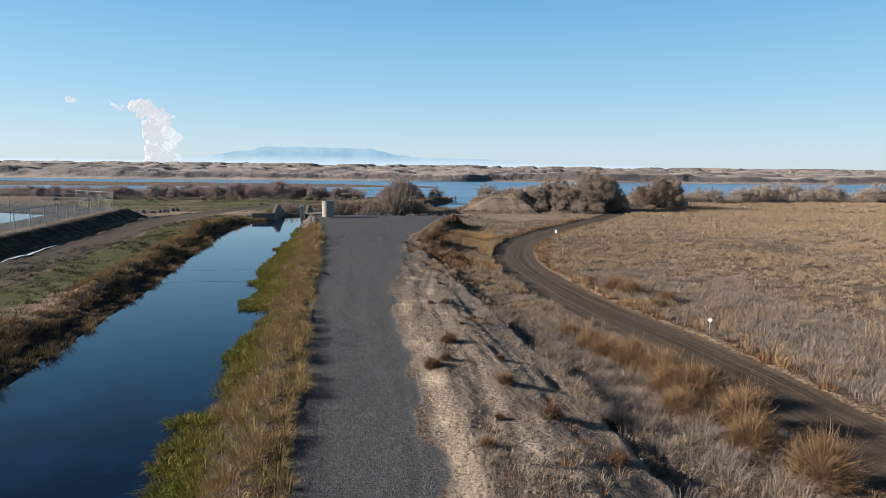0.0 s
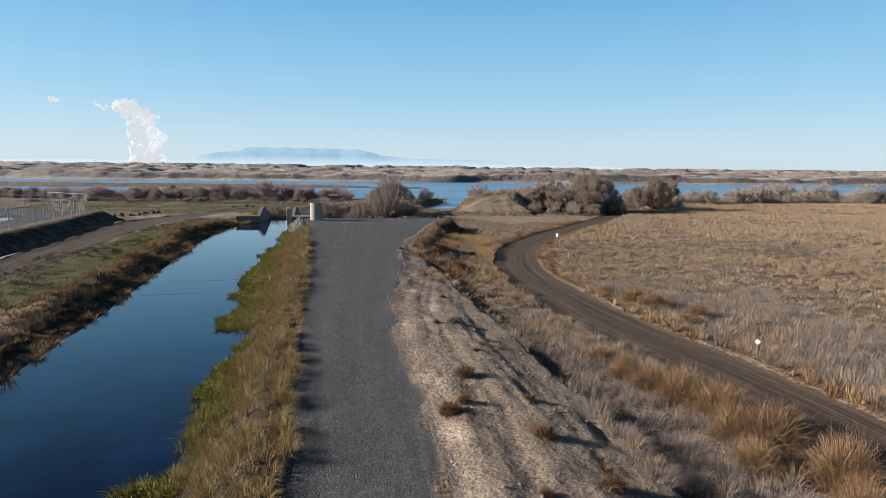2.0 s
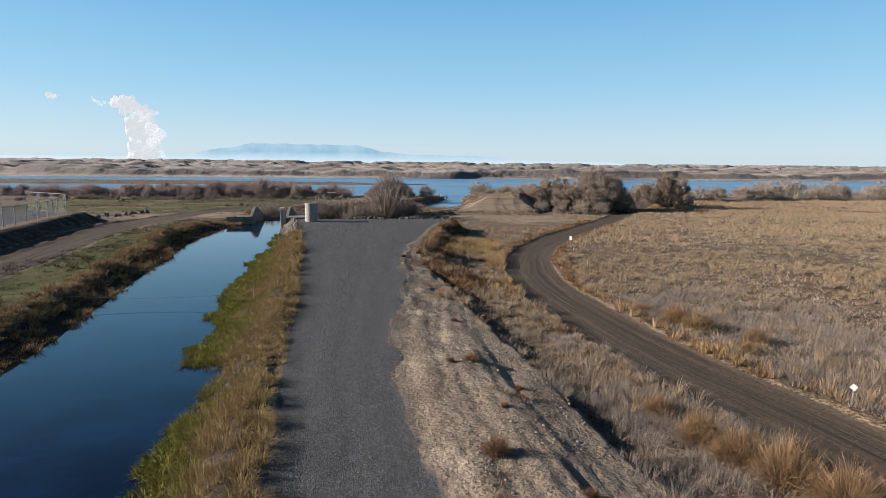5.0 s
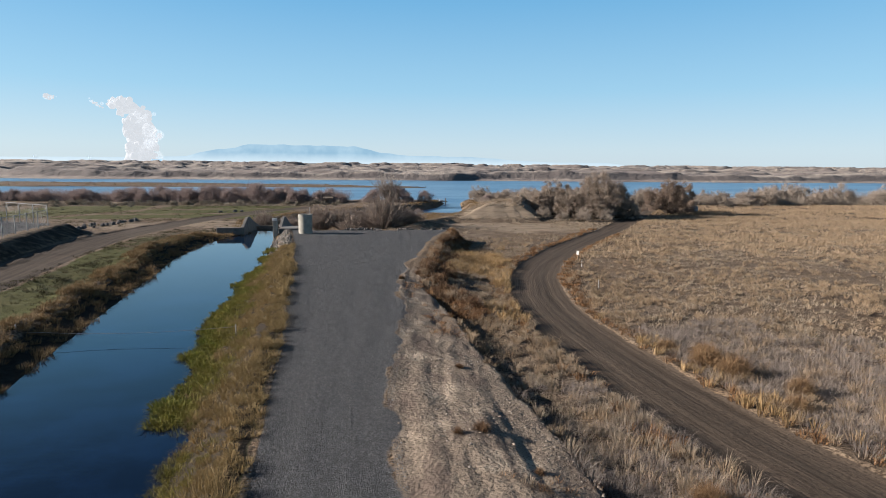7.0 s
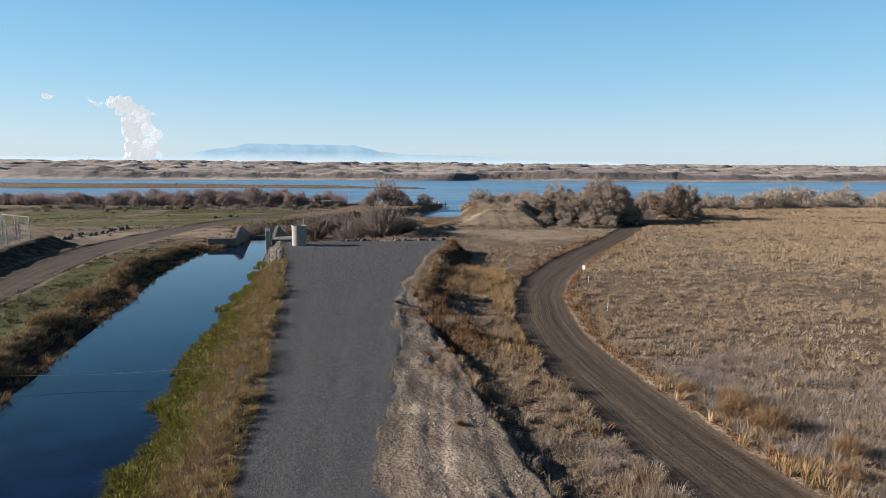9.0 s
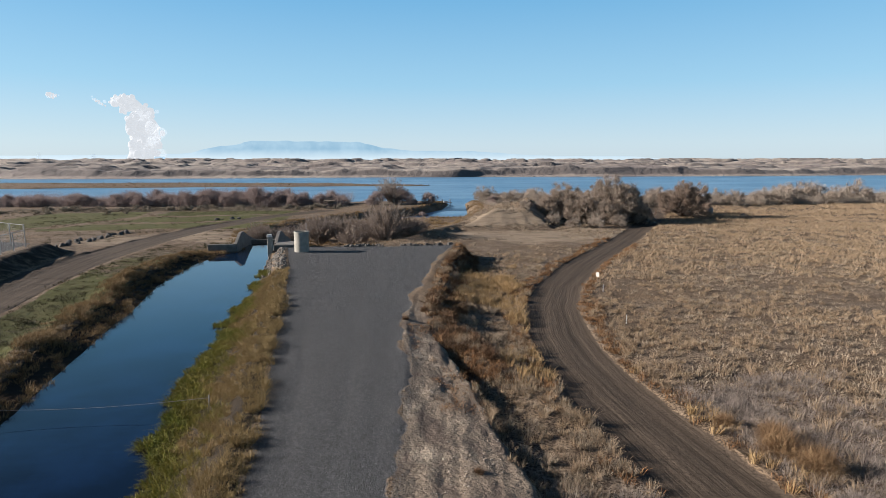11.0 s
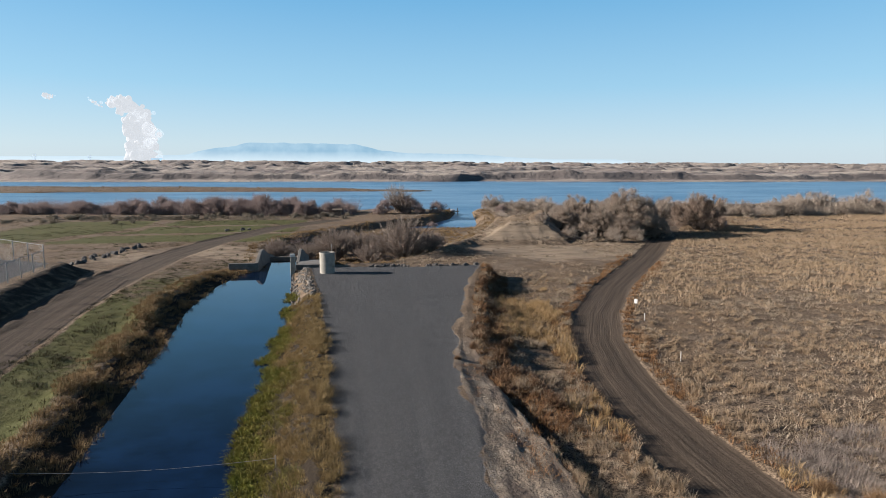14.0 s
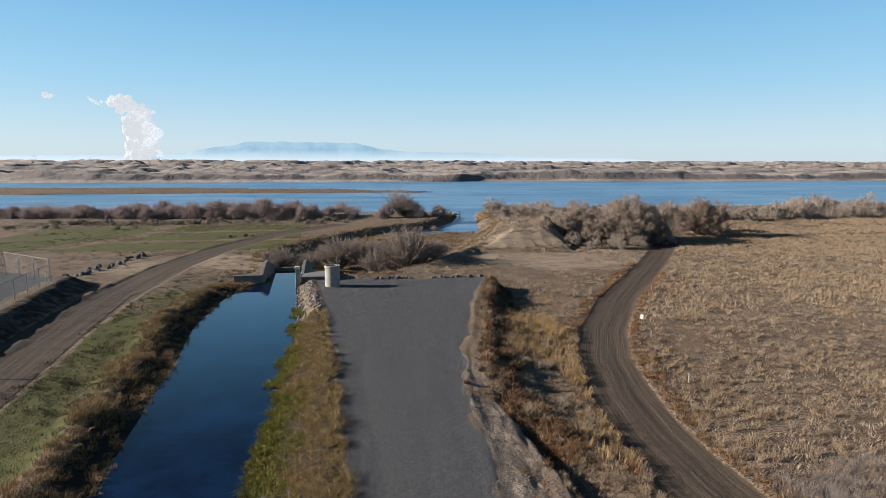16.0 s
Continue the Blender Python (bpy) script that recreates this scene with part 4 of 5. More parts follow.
# ---- stones ----
def stone_mesh(name, seed, material, sub=2):
    bm = bmesh.new()
    bmesh.ops.create_icosphere(bm, subdivisions=sub, radius=0.5)
    off = Vector((seed * 7.1, seed * 3.3, 0))
    for v in bm.verts:
        v.co *= 1 + 0.42 * noise.noise(v.co * 2.1 + off) + 0.14 * noise.noise(v.co * 5 + off)
        v.co.z *= 0.72
    me = bpy.data.meshes.new(name)
    bm.to_mesh(me)
    bm.free()
    me.materials.append(material)
    return me


def pebbles(name, p, size, material, label, rng):
    n = len(p)
    octa = np.array([(1, 0, 0), (0, 1, 0), (-1, 0, 0), (0, -1, 0), (0, 0, 1)], float)
    v = octa[None] * size[:, None, None] * rng.uniform(0.55, 1.25, (n, 5, 3))
    a = rng.uniform(0, 6.3, n)
    c, s = np.cos(a)[:, None], np.sin(a)[:, None]
    v = np.stack([v[..., 0] * c - v[..., 1] * s, v[..., 0] * s + v[..., 1] * c, v[..., 2] * 0.8], -1) + p[:, None]
    f = np.array([(0, 1, 4), (1, 2, 4), (2, 3, 4), (3, 0, 4)])
    tri = v[:, f].reshape(-1, 3, 3)
    me = bpy.data.meshes.new(name)
    me.vertices.add(n * 5)
    me.vertices.foreach_set("co", v.astype(np.float32).ravel())
    idx = (np.arange(n)[:, None, None] * 5 + f[None]).ravel().astype(np.int32)
    me.loops.add(len(idx))
    me.loops.foreach_set("vertex_index", idx)
    me.polygons.add(len(idx) // 3)
    me.polygons.foreach_set("loop_start", np.arange(0, len(idx), 3, dtype=np.int32))
    me.materials.append(material)
    me.update(calc_edges=True)
    return tagged(new(name, me), label, "stones", kind="stuff")


def pebble_material(name, a, b, c):
    n = Nodes(name)
    rnd = n.tree.nodes.new("ShaderNodeNewGeometry").outputs["Random Per Island"]
    col = n.ramp(rnd, (0.0, a), (0.6, b), (1.0, c))
    return n.done(n.mix(n.math("MULTIPLY", n.noise(30, 3), 0.4), col, a), 0.9, n.noise(60, 3), 0.4, 0.005)


GRAVEL = pebble_material("loose_gravel", (0.0502, 0.0528, 0.0584), (0.117, 0.117, 0.117), (0.193, 0.2, 0.211))
CLOD = pebble_material("sandy_clods", (0.137, 0.112, 0.0899), (0.224, 0.187, 0.15), (0.299, 0.255, 0.206))
p = scatter(rng, 260, -6.2, 1.2, 8, 46, lambda x, y: (x > gravel_left(y) - 0.1) * (x < gravel_right(y) + 0.25) * np.clip((52 - y) / 40, 0, 1))
pebbles("loose_gravel", p, rng.uniform(0.008, 0.026, len(p)), GRAVEL, "loose crushed stones on the gravel road", rng)
p = scatter(rng, 42, -1, 6, 8, 56, lambda x, y: (x > gravel_right(y) + 0.15) * (x < shoulder_right(y) + 0.2) * np.clip(0.4 + 1.2 * vnoise(x * 0.8, y * 0.5, 90), 0, 1))
pebbles("sandy_clods", p, 0.010 + 0.055 * rng.uniform(0, 1, len(p)) ** 3, CLOD, "sandy clods and pebbles on the road shoulder", rng)

riprap_a = [stone_mesh("rock", k, ROCK) for k in range(4)]
riprap_b = [stone_mesh("rock", k + 9, DARK_ROCK) for k in range(3)]


def rock_bed(name, label, spots, meshes, rng, lo, hi):
    ob = empty(name, spots[0][0], spots[0][1], 0, label, "rocks")
    for x, y in spots:
        s = rng.uniform(lo, hi)
        r = new("rock", meshes[int(rng.integers(len(meshes)))])
        r.parent = ob
        r.matrix_basis = ob.matrix_basis.inverted() @ pose(x, y, gz(x, y) + 0.1 * s, *rng.uniform(0, 360, 3)) @ Matrix.Scale(s, 4)
    return ob


spots = [(float(rng.uniform(water_right(y) - 0.1, gravel_left(y) - 0.25)), float(y)) for y in rng.uniform(68.5, 83.5, 290)]
rock_bed("riprap", "loose grey riprap stones on the canal bank", spots, riprap_a, rng, 0.12, 0.32)
spots = [(float(x), 82.5 + float(rng.uniform(-0.2, 0.5))) for x in rng.uniform(-3.5, 8.3, 75)]
rock_bed("rock_edging", "dark stones lining the end of the gravel pad", spots, riprap_b, rng, 0.22, 0.5)
for i in range(34):
    u = i / 33
    x, y = np.interp(u, [0, 0.5, 1], [-37.5, -37.0, -37.3]) + rng.uniform(-0.9, 0.9), 90 + 23 * u + rng.uniform(-0.4, 0.4)
    s = rng.uniform(0.35, 0.85)
    r = new("boulder", riprap_b[i % 3])
    r.matrix_basis = pose(x, y, gz(x, y) + 0.12 * s, *rng.uniform(0, 360, 3)) @ Matrix.Scale(s, 4)
    tagged(r, "rough dark boulder in a row beside the track", "boulder", "row of boulders")
for i in range(9):
    x, y, s = -28.5 + rng.uniform(-2.2, 2.2), 141.5 + rng.uniform(-0.6, 0.6), rng.uniform(0.4, 0.9)
    r = new("boulder", riprap_b[i % 3])
    r.matrix_basis = pose(x, y, gz(x, y) + 0.1 * s, *rng.uniform(0, 360, 3)) @ Matrix.Scale(s, 4)
    tagged(r, "dark boulder in a small heap on the turf", "boulder", "heap of boulders")

# ---- woody plants ----
def prisms(segs, sides=5):
    v, f = [], []
    for s in segs:
        a, b = Vector(s[:3]), Vector(s[3:6])
        q = (b - a).to_track_quat("Z", "Y")
        k = len(v)
        for p, r in ((a, s[6]), (b, s[7])):
            for i in range(sides):
                w = 2 * math.pi * i / sides
                v.append(p + q @ Vector((r * math.cos(w), r * math.sin(w), 0)))
        for i in range(sides):
            f.append((k + i, k + (i + 1) % sides, k + sides + (i + 1) % sides, k + sides + i))
    return v, f


def woody(name, label, category, group, rng, height, wide, clumps, per, length, width, material, low=0.12, up=0.15, r=0.12, stems=3, upright=0.0):
    """A bare tree or shrub at the origin: limbs that run to many clumps of fine twigs under an uneven dome."""
    ob = empty(name, 0, 0, 0, label, category, group)
    core = np.array((0, 0, height * low))
    az = rng.uniform(0, 2 * np.pi, clumps)
    el = np.arcsin(rng.uniform(-0.05, 1.0, clumps))
    reach = rng.uniform(0.15, 1.0, clumps) ** 0.42 * (0.86 + 0.2 * vnoise(az * 1.3, el * 2.5, int(rng.integers(99))))
    ctr = core + np.stack([np.cos(az) * np.cos(el) * wide, np.sin(az) * np.cos(el) * wide, np.maximum(np.sin(el), 0) ** 0.8 * height * (0.98 - low)], -1) * (reach * 0.86)[:, None]
    segs = []
    feet = [np.array((math.cos(k * 2.1), math.sin(k * 2.1), 0)) * 0.16 * stems ** 0.5 * (stems > 1) for k in range(stems)]
    for k, c in enumerate(ctr):
        foot = feet[k % stems] + np.array((0, 0, -0.2))
        knee = foot * 0.45 + c * 0.55
        knee[:2] *= 0.75 if not upright else 0.95
        knee = knee + rng.normal(0, 0.05 * height, 3) * np.array((1, 1, 0.4))
        knee[2] = max(knee[2], 0.12 * height)
        w = r * rng.uniform(0.5, 1.0) * (1.0 if k % 4 == 0 else 0.3)
        segs += [(*foot, *knee, w, w * 0.6), (*knee, *c, w * 0.6, w * 0.2)]
    v, f = prisms(segs)
    t = new("trunk", mesh_of("trunk", v, f, BARK))
    t.parent = ob
    n = clumps * per
    big = np.repeat(rng.uniform(0.7, 1.25, clumps), per)
    a = np.repeat(ctr, per, 0) + rng.normal(0, 0.32 * length, (n, 3)) * big[:, None]
    out = np.repeat(ctr - core, per, 0)
    out /= np.linalg.norm(out, axis=1, keepdims=True) + 1e-9
    d = (1 - upright) * 0.75 * out + rng.normal(0, 0.55, (n, 3)) + np.array((0, 0, up + upright))
    d /= np.linalg.norm(d, axis=1, keepdims=True)
    b = a + d * (length * rng.uniform(0.5, 1.2, n) * big)[:, None]
    a[:, 2], b[:, 2] = np.maximum(a[:, 2], 0.0), np.maximum(b[:, 2], 0.05)
    side = np.cross(d, rng.normal(0, 1, d.shape))
    side *= (width / 2) / (np.linalg.norm(side, axis=1, keepdims=True) + 1e-9)
    c = new("crown", twig_mesh("crown", np.stack([a - side, a + side, b], 1), material))
    c.parent = ob
    return ob


def planted(base, x, y, scale, rng, sink=0.0):
    return copy_thing(base, pose(x, y, gz(x, y) - sink, 0, 0, rng.uniform(0, 360)) @ Matrix.Diagonal((scale * rng.uniform(0.9, 1.15), scale * rng.uniform(0.9, 1.15), scale, 1)))


def shift(ob, x, y, turn=0.0, scale=1.0, sink=0.0):
    ob.matrix_basis = pose(x, y, gz(x, y) - sink, 0, 0, turn) @ Matrix.Scale(scale, 4)
    return ob


rng = np.random.default_rng(23)
# two wide bare trees at the road, and their neighbours
big_a = woody("tree", "tall wide bare tree with fine grey-brown twigs", "tree", "bare trees by the road", rng, 9.4, 6.9, 260, 120, 0.72, 0.045, TWIGS, 0.1, 0.05, 0.15, 4)
big_b = woody("tree", "dark round-crowned bare tree beside the dirt road", "tree", "bare trees by the road", rng, 8.0, 5.9, 230, 105, 0.7, 0.045, DARK_TWIGS, 0.12, 0.02, 0.18, 3)
shift(big_a, 43.6, 123.0, 20, 1.12)
shift(big_b, 61.5, 131.0, 70, 1.1)
for x, y, s in ((37.5, 122.5, 0.62), (46.5, 127.5, 0.8), (37.0, 132.5, 0.8), (33.5, 129, 0.58), (41.0, 119.0, 0.5), (47.5, 120.5, 0.45)):
    planted(big_a, x, y, s, rng)
planted(big_b, 66.5, 139, 0.7, rng)
# tan shrubs of the river bank
olive = [woody("shrub", "tan leafless shrub of the river bank", "shrub", "river bank shrubs", rng, 5.2, 3.7, 42, 70, 1.0, 0.06, OLIVE_TWIGS, 0.08, 0.2, 0.06, 5) for k in range(3)]
willow = [woody("willow", "purple-brown leafless willow in a riverside thicket", "willow", "riverside willows", rng, 5.0, 3.2, 46, 70, 1.15, 0.055, WILLOW, 0.05, 0.2, 0.04, 7, 0.55) for k in range(3)]
sage = [woody("sagebrush", "low grey sagebrush on the flat", "shrub", "sagebrush row", rng, 1.0, 0.85, 12, 34, 0.4, 0.06, SAGE, 0.05, 0.3, 0.03, 4) for k in range(2)]
for k, b in enumerate(olive):
    shift(b, (92, 108, 125)[k], (163, 166, 168)[k], 40 * k)
for k in range(52):
    x = 72 + 4.6 * k + rng.uniform(-2, 2)
    planted(olive[k % 3], x, 165 + 0.06 * (x - 70) + rng.uniform(-4, 10), rng.uniform(0.8, 1.45), rng)
for k in range(22):
    x = rng.uniform(30, 74)
    planted(olive[k % 3], x, rng.uniform(152, 196), rng.uniform(0.7, 1.05), rng)
for k in range(10):
    x = rng.uniform(31, 44)
    planted(olive[k % 3], x, rng.uniform(176, 200), rng.uniform(0.6, 0.95), rng)
for x, y, s in ((27, 122, 0.45), (31, 119, 0.5), (33.5, 115.5, 0.42), (41.5, 115.5, 0.45), (37, 114.5, 0.5)):
    planted(olive[int(rng.integers(3))], x, y, s, rng)
# thicket on the near shore
for k, b in enumerate(willow):
    shift(b, (-52, -38, -25)[k], (196, 195, 192)[k], 50 * k)
for k in range(56):
    x = -116 + 1.95 * k + rng.uniform(-1.5, 1.5)
    s = np.interp(x, [-112, -85, -62, -40, -14, -6], [0.62, 0.74, 0.9, 1.12, 1.05, 0.7]) * rng.uniform(0.7, 1.15)
    planted(willow[k % 3], x, np.interp(x, [-112, -8], [208, 189]) + rng.uniform(-6, 8), s, rng)
for k, b in enumerate(sage):
    shift(b, (-50, -33)[k], (176, 175)[k])
for k in range(70):
    x = rng.uniform(-80, -8)
    planted(sage[k % 2], x, 176 + rng.uniform(-4, 7), rng.uniform(0.7, 1.5), rng)
for k in range(22):
    x = rng.uniform(-85, -52)
    planted(sage[k % 2], x, rng.uniform(160, 185), rng.uniform(0.6, 1.2), rng)
# shrubs in the trench and by the inlet
def fan_shrub(name, label, group, rng, height, wide, stems, per, material, width=0.04, bare=0.25):
    """A leafless shrub of arching stems that fan out of one foot, each with fine side twigs."""
    ob = empty(name, 0, 0, 0, label, "shrub", group)
    az = rng.uniform(0, 2 * np.pi, stems)
    tilt = np.sqrt(rng.uniform(0.0, 1.0, stems))
    size = rng.uniform(0.72, 1.05, stems)
    out = np.stack([np.cos(az), np.sin(az), 0 * az], -1)
    foot = out * 0.25 * rng.uniform(0, 1, stems)[:, None] - np.array((0, 0, 0.15))
    tip = out * (wide * tilt * size)[:, None] + np.array((0, 0, 1.0)) * (height * np.sqrt(1.02 - 0.78 * tilt ** 2) * size)[:, None]
    knee = 0.5 * (foot + tip) + np.array((0, 0, 0.12 * height)) * tilt[:, None] + rng.normal(0, 0.03 * height, (stems, 3))
    segs = []
    for f, k, t in zip(foot, knee, tip):
        segs += [(*f, *k, 0.045, 0.03), (*k, *t, 0.03, 0.01)]
    v, f = prisms(segs, 4)
    new("trunk", mesh_of("trunk", v, f, material)).parent = ob
    u = np.repeat(bare + (1 - bare) * rng.uniform(0, 1, (stems, per)) ** 0.8, 1).reshape(-1)
    ff, kk, tt = (np.repeat(q, per, 0) for q in (foot, knee, tip))
    w = u[:, None]
    a = (1 - w) ** 2 * ff + 2 * w * (1 - w) * kk + w ** 2 * tt
    d = 2 * (1 - w) * (kk - ff) + 2 * w * (tt - kk)
    d = d / np.linalg.norm(d, axis=1, keepdims=True) + rng.normal(0, 0.45, a.shape)
    b = a + d * (0.17 * height * rng.uniform(0.4, 1.1, len(a)) * (1.25 - 0.6 * u))[:, None]
    a[:, 2], b[:, 2] = np.maximum(a[:, 2], 0.0), np.maximum(b[:, 2], 0.05)
    side = np.cross(d, rng.normal(0, 1, d.shape))
    side *= (width / 2) / (np.linalg.norm(side, axis=1, keepdims=True) + 1e-9)
    new("crown", twig_mesh("crown", np.stack([a - side, a + side, b], 1), material)).parent = ob
    return ob


fans = [fan_shrub("shrub", "large grey leafless shrub fanning out of the outflow trench", "trench shrubs", rng, 6.4, 5.2, 130, 75, GREY_TWIGS) for k in range(2)]
shift(fans[0], 1.6, 104.5, 0)
shift(fans[1], -8.0, 109.0, 90, 0.74)
for x, y, s in ((5.6, 106.5, 0.62), (-12.5, 106.5, 0.66), (-4.0, 108.5, 0.7), (-15.8, 103.5, 0.5), (-1.5, 113, 0.8), (4.8, 113.5, 0.66), (-10.5, 115, 0.62), (-16.5, 110.5, 0.5), (-3.0, 102.5, 0.55), (7.5, 118, 0.5), (1, 122, 0.6), (-6.5, 121, 0.5)):
    planted(fans[int(rng.integers(2))], x, y, s, rng)
for x, y, s in ((2.0, 184, 0.8), (8.5, 186, 0.95), (0.0, 182, 0.6), (11.0, 183, 0.6), (16, 184, 0.75), (12.5, 165, 0.45), (33.5, 183, 0.5)):
    planted(willow[int(rng.integers(3))], x, y, s, rng)
pale = fan_shrub("tree", "pale slender bare tree above the river bank", "river bank trees", rng, 8.0, 5.0, 70, 40, PALE_TWIGS, 0.05, 0.4)
shift(pale, 5.2, 190, 0)
planted(fans[0], 6.5, 186, 0.85, rng)


# fine growth that closes the thickets down to the ground
def thicket(name, material, label, p, lo, hi, count, foot, width, up=0.5):
    q = tufts(p, 0.9 * rng.uniform(lo, hi, len(p)) * (0.75 + 0.5 * vnoise(p[:, 0] * 0.12, p[:, 1] * 0.12, 93)), count, foot, up, width, rng, wind=(0.0, 0.0), droop=0.15)
    return tagged(new(name, twig_mesh(name, q[:, [0, 1, 4]], material)), label, "thicket", kind="stuff")


near_line = lambda x: np.interp(x, [-125, -8], [211, 189])
p = scatter(rng, 1.3, -125, -5, 178, 222, lambda x, y: np.clip(1.2 - np.abs(y - near_line(x) - 1.0) / 7.0, 0, 1) * (x < -7 + 2 * vnoise(y, x)))
thicket("willow_thicket", WILLOW, "dense purple-brown willow thicket along the shore", p, 3.6, 6.6, 44, 1.2, 0.05, 0.7)
p = scatter(rng, 0.5, -88, -6, 168, 186, lambda x, y: np.clip(0.5 + vnoise(x * 0.2, y * 0.3, 95), 0, 1))
thicket("sage_scrub", SAGE, "low grey sage scrub at the edge of the field", p, 0.5, 1.1, 26, 0.7, 0.07, 1.0)
p = scatter(rng, 0.8, 60, 330, 158, 205, lambda x, y: np.clip(1.3 - np.abs(y - 170 - 0.06 * (x - 70)) / 7, 0, 1) * (x > 70 + 0.25 * (y - 160)))
thicket("bank_thicket", OLIVE_TWIGS, "dense tan thicket along the river bank", p, 2.2, 5.4, 30, 1.1, 0.06, 0.9)
p = scatter(rng, 0.5, 28, 76, 146, 205, lambda x, y: np.clip(0.75 + 0.6 * vnoise(x * 0.15, y * 0.15, 96), 0, 1) * (x > trench_right(y) + 2.5) * (road_gap(x, y) > 3) * (mound(x, y) < 0.3))
thicket("bank_thicket", OLIVE_TWIGS, "tan thicket behind the bare trees", p, 1.2, 3.8, 22, 0.9, 0.07, 0.8)
p = scatter(rng, 1.0, -19, 10, 95, 134, lambda x, y: np.clip(0.45 + 0.8 * vnoise(x * 0.2, y * 0.2, 97), 0, 1) * (x > trench_left(y) + 2) * (x < trench_right(y) - 2))
thicket("trench_thicket", WILLOW, "brown leafless scrub filling the outflow trench", p, 0.6, 1.7, 26, 0.7, 0.045, 1.0)


# ---- tumbleweeds and round bushes ----
def bush_mesh(name, rng, count, r, h, width, material):
    """A round dry bush of fine curved stems."""
    n = count
    az, el = rng.uniform(0, 2 * np.pi, n), np.arcsin(rng.uniform(-0.12, 1, n))
    d = np.stack([np.cos(az) * np.cos(el) * r, np.sin(az) * np.cos(el) * r, np.sin(el) * h], -1)
    reach = rng.uniform(0.6, 1.08, n)[:, None]
    base = d * rng.uniform(0.0, 0.5, n)[:, None]
    base[:, 2] = np.maximum(base[:, 2], 0.0)
    tip = d * reach + rng.normal(0, 0.2 * r, (n, 3))
    mid = (base + tip) / 2 + rng.normal(0, 0.15 * r, (n, 3))
    tip[:, 2], mid[:, 2] = np.maximum(tip[:, 2], 0.0), np.maximum(mid[:, 2], 0.02)
    side = rng.normal(0, 1, (n, 3))
    side *= (width / 2) / np.linalg.norm(side, axis=1, keepdims=True)
    return blade_mesh(name, np.stack([base - side, base + side, mid - side, mid + side, tip], 1), material)


weed_mesh = [bush_mesh("tumbleweed", rng, 900, 0.42, 0.52, 0.012, TUMBLE) for k in range(3)]
light_mesh = [bush_mesh("tumbleweed", rng, 360, 0.42, 0.52, 0.02, TUMBLE) for k in range(3)]
gold_mesh = [bush_mesh("bush", rng, 4200, 0.72, 1.02, 0.007, GOLD_WEED) for k in range(3)]


def bush(name, meshes, x, y, s, label, group, sink=0.03):
    ob = new(name, meshes[int(rng.integers(len(meshes)))])
    ob.matrix_basis = pose(x, y, gz(x, y) - sink, 0, 0, rng.uniform(0, 360)) @ Matrix.Diagonal((s * rng.uniform(0.9, 1.2), s, s * rng.uniform(0.85, 1.1), 1))
    return tagged(ob, label, "bush", group)


for x, y, s in ((1.4, 21.0, 0.95), (0.62, 18.3, 0.85), (1.05, 18.75, 0.6), (2.0, 27.6, 0.72), (1.3, 27.4, 0.42), (2.6, 16.9, 0.8), (3.3, 14.6, 0.8), (1.3, 12.6, 0.5), (1.9, 14.3, 0.4),
                (2.9, 19.2, 0.45), (2.3, 33.6, 0.5), (3.0, 25.4, 0.4), (2.2, 23.6, 0.35), (1.2, 51.0, 0.6), (2.5, 53.2, 0.75), (4.2, 12.4, 0.7)):
    bush("tumbleweed", weed_mesh, x, y, s, "round rust-brown tumbleweed on the sandy shoulder", "tumbleweeds on the shoulder")
for k in range(70):
    y = rng.uniform(44, 81)
    x = shoulder_right(y) + 0.4 + 2.4 * rng.uniform(0, 1) ** 1.5
    bush("tumbleweed", light_mesh, x, y, rng.uniform(0.7, 1.6), "rusty tumbleweed piled against the embankment foot", "tumbleweeds at the embankment")
for x, y, s in ((7.5, 21.6, 0.9), (7.9, 20.4, 1.0), (8.4, 19.2, 0.95), (8.7, 17.4, 1.1), (7.2, 22.8, 0.75), (8.1, 18.0, 0.8), (9.0, 15.4, 1.0), (8.3, 14.0, 0.9), (6.9, 24.5, 0.6), (8.9, 12.2, 1.0), (7.6, 16.4, 0.7)):
    bush("bush", gold_mesh, x, y, 1.22 * s, "golden-brown dry bush beside the dirt road", "golden bushes by the road")
for x, y, s in ((13.0, 34.9, 0.85), (13.5, 36.0, 0.7), (13.4, 33.6, 0.75), (12.4, 37.2, 0.5), (14.6, 31.4, 0.6), (13.4, 30.0, 0.55)):
    bush("bush", gold_mesh, x, y, 1.35 * s, "golden rounded bush at the field edge", "golden bushes at the field")


# ---- concrete inlet works at the end of the canal ----
def wall_from(name, profile, x0, x1, parent, label=""):
    """A concrete wall in a plane across x from its outline (y, z)."""
    bm = bmesh.new()
    a = [bm.verts.new((x0, y, z)) for y, z in profile]
    b = [bm.verts.new((x1, y, z)) for y, z in profile]
    n = len(profile)
    bm.faces.new(a)
    bm.faces.new(b[::-1])
    for i in range(n):
        bm.faces.new((a[i], b[i], b[(i + 1) % n], a[(i + 1) % n]))
    bmesh.ops.recalc_face_normals(bm, faces=bm.faces)
    bmesh.ops.bevel(bm, geom=bm.edges[:], offset=0.03, segments=1, affect="EDGES")
    return part(name, bm, CONCRETE, parent, label)


works = empty("canal_headworks", -13.4, 86, -1.0, "weathered concrete canal headworks with wing walls", "headworks")
inv = works.matrix_basis.inverted()


def headwork(ob):
    ob.parent = works
    ob.matrix_basis = inv @ ob.matrix_basis
    return ob


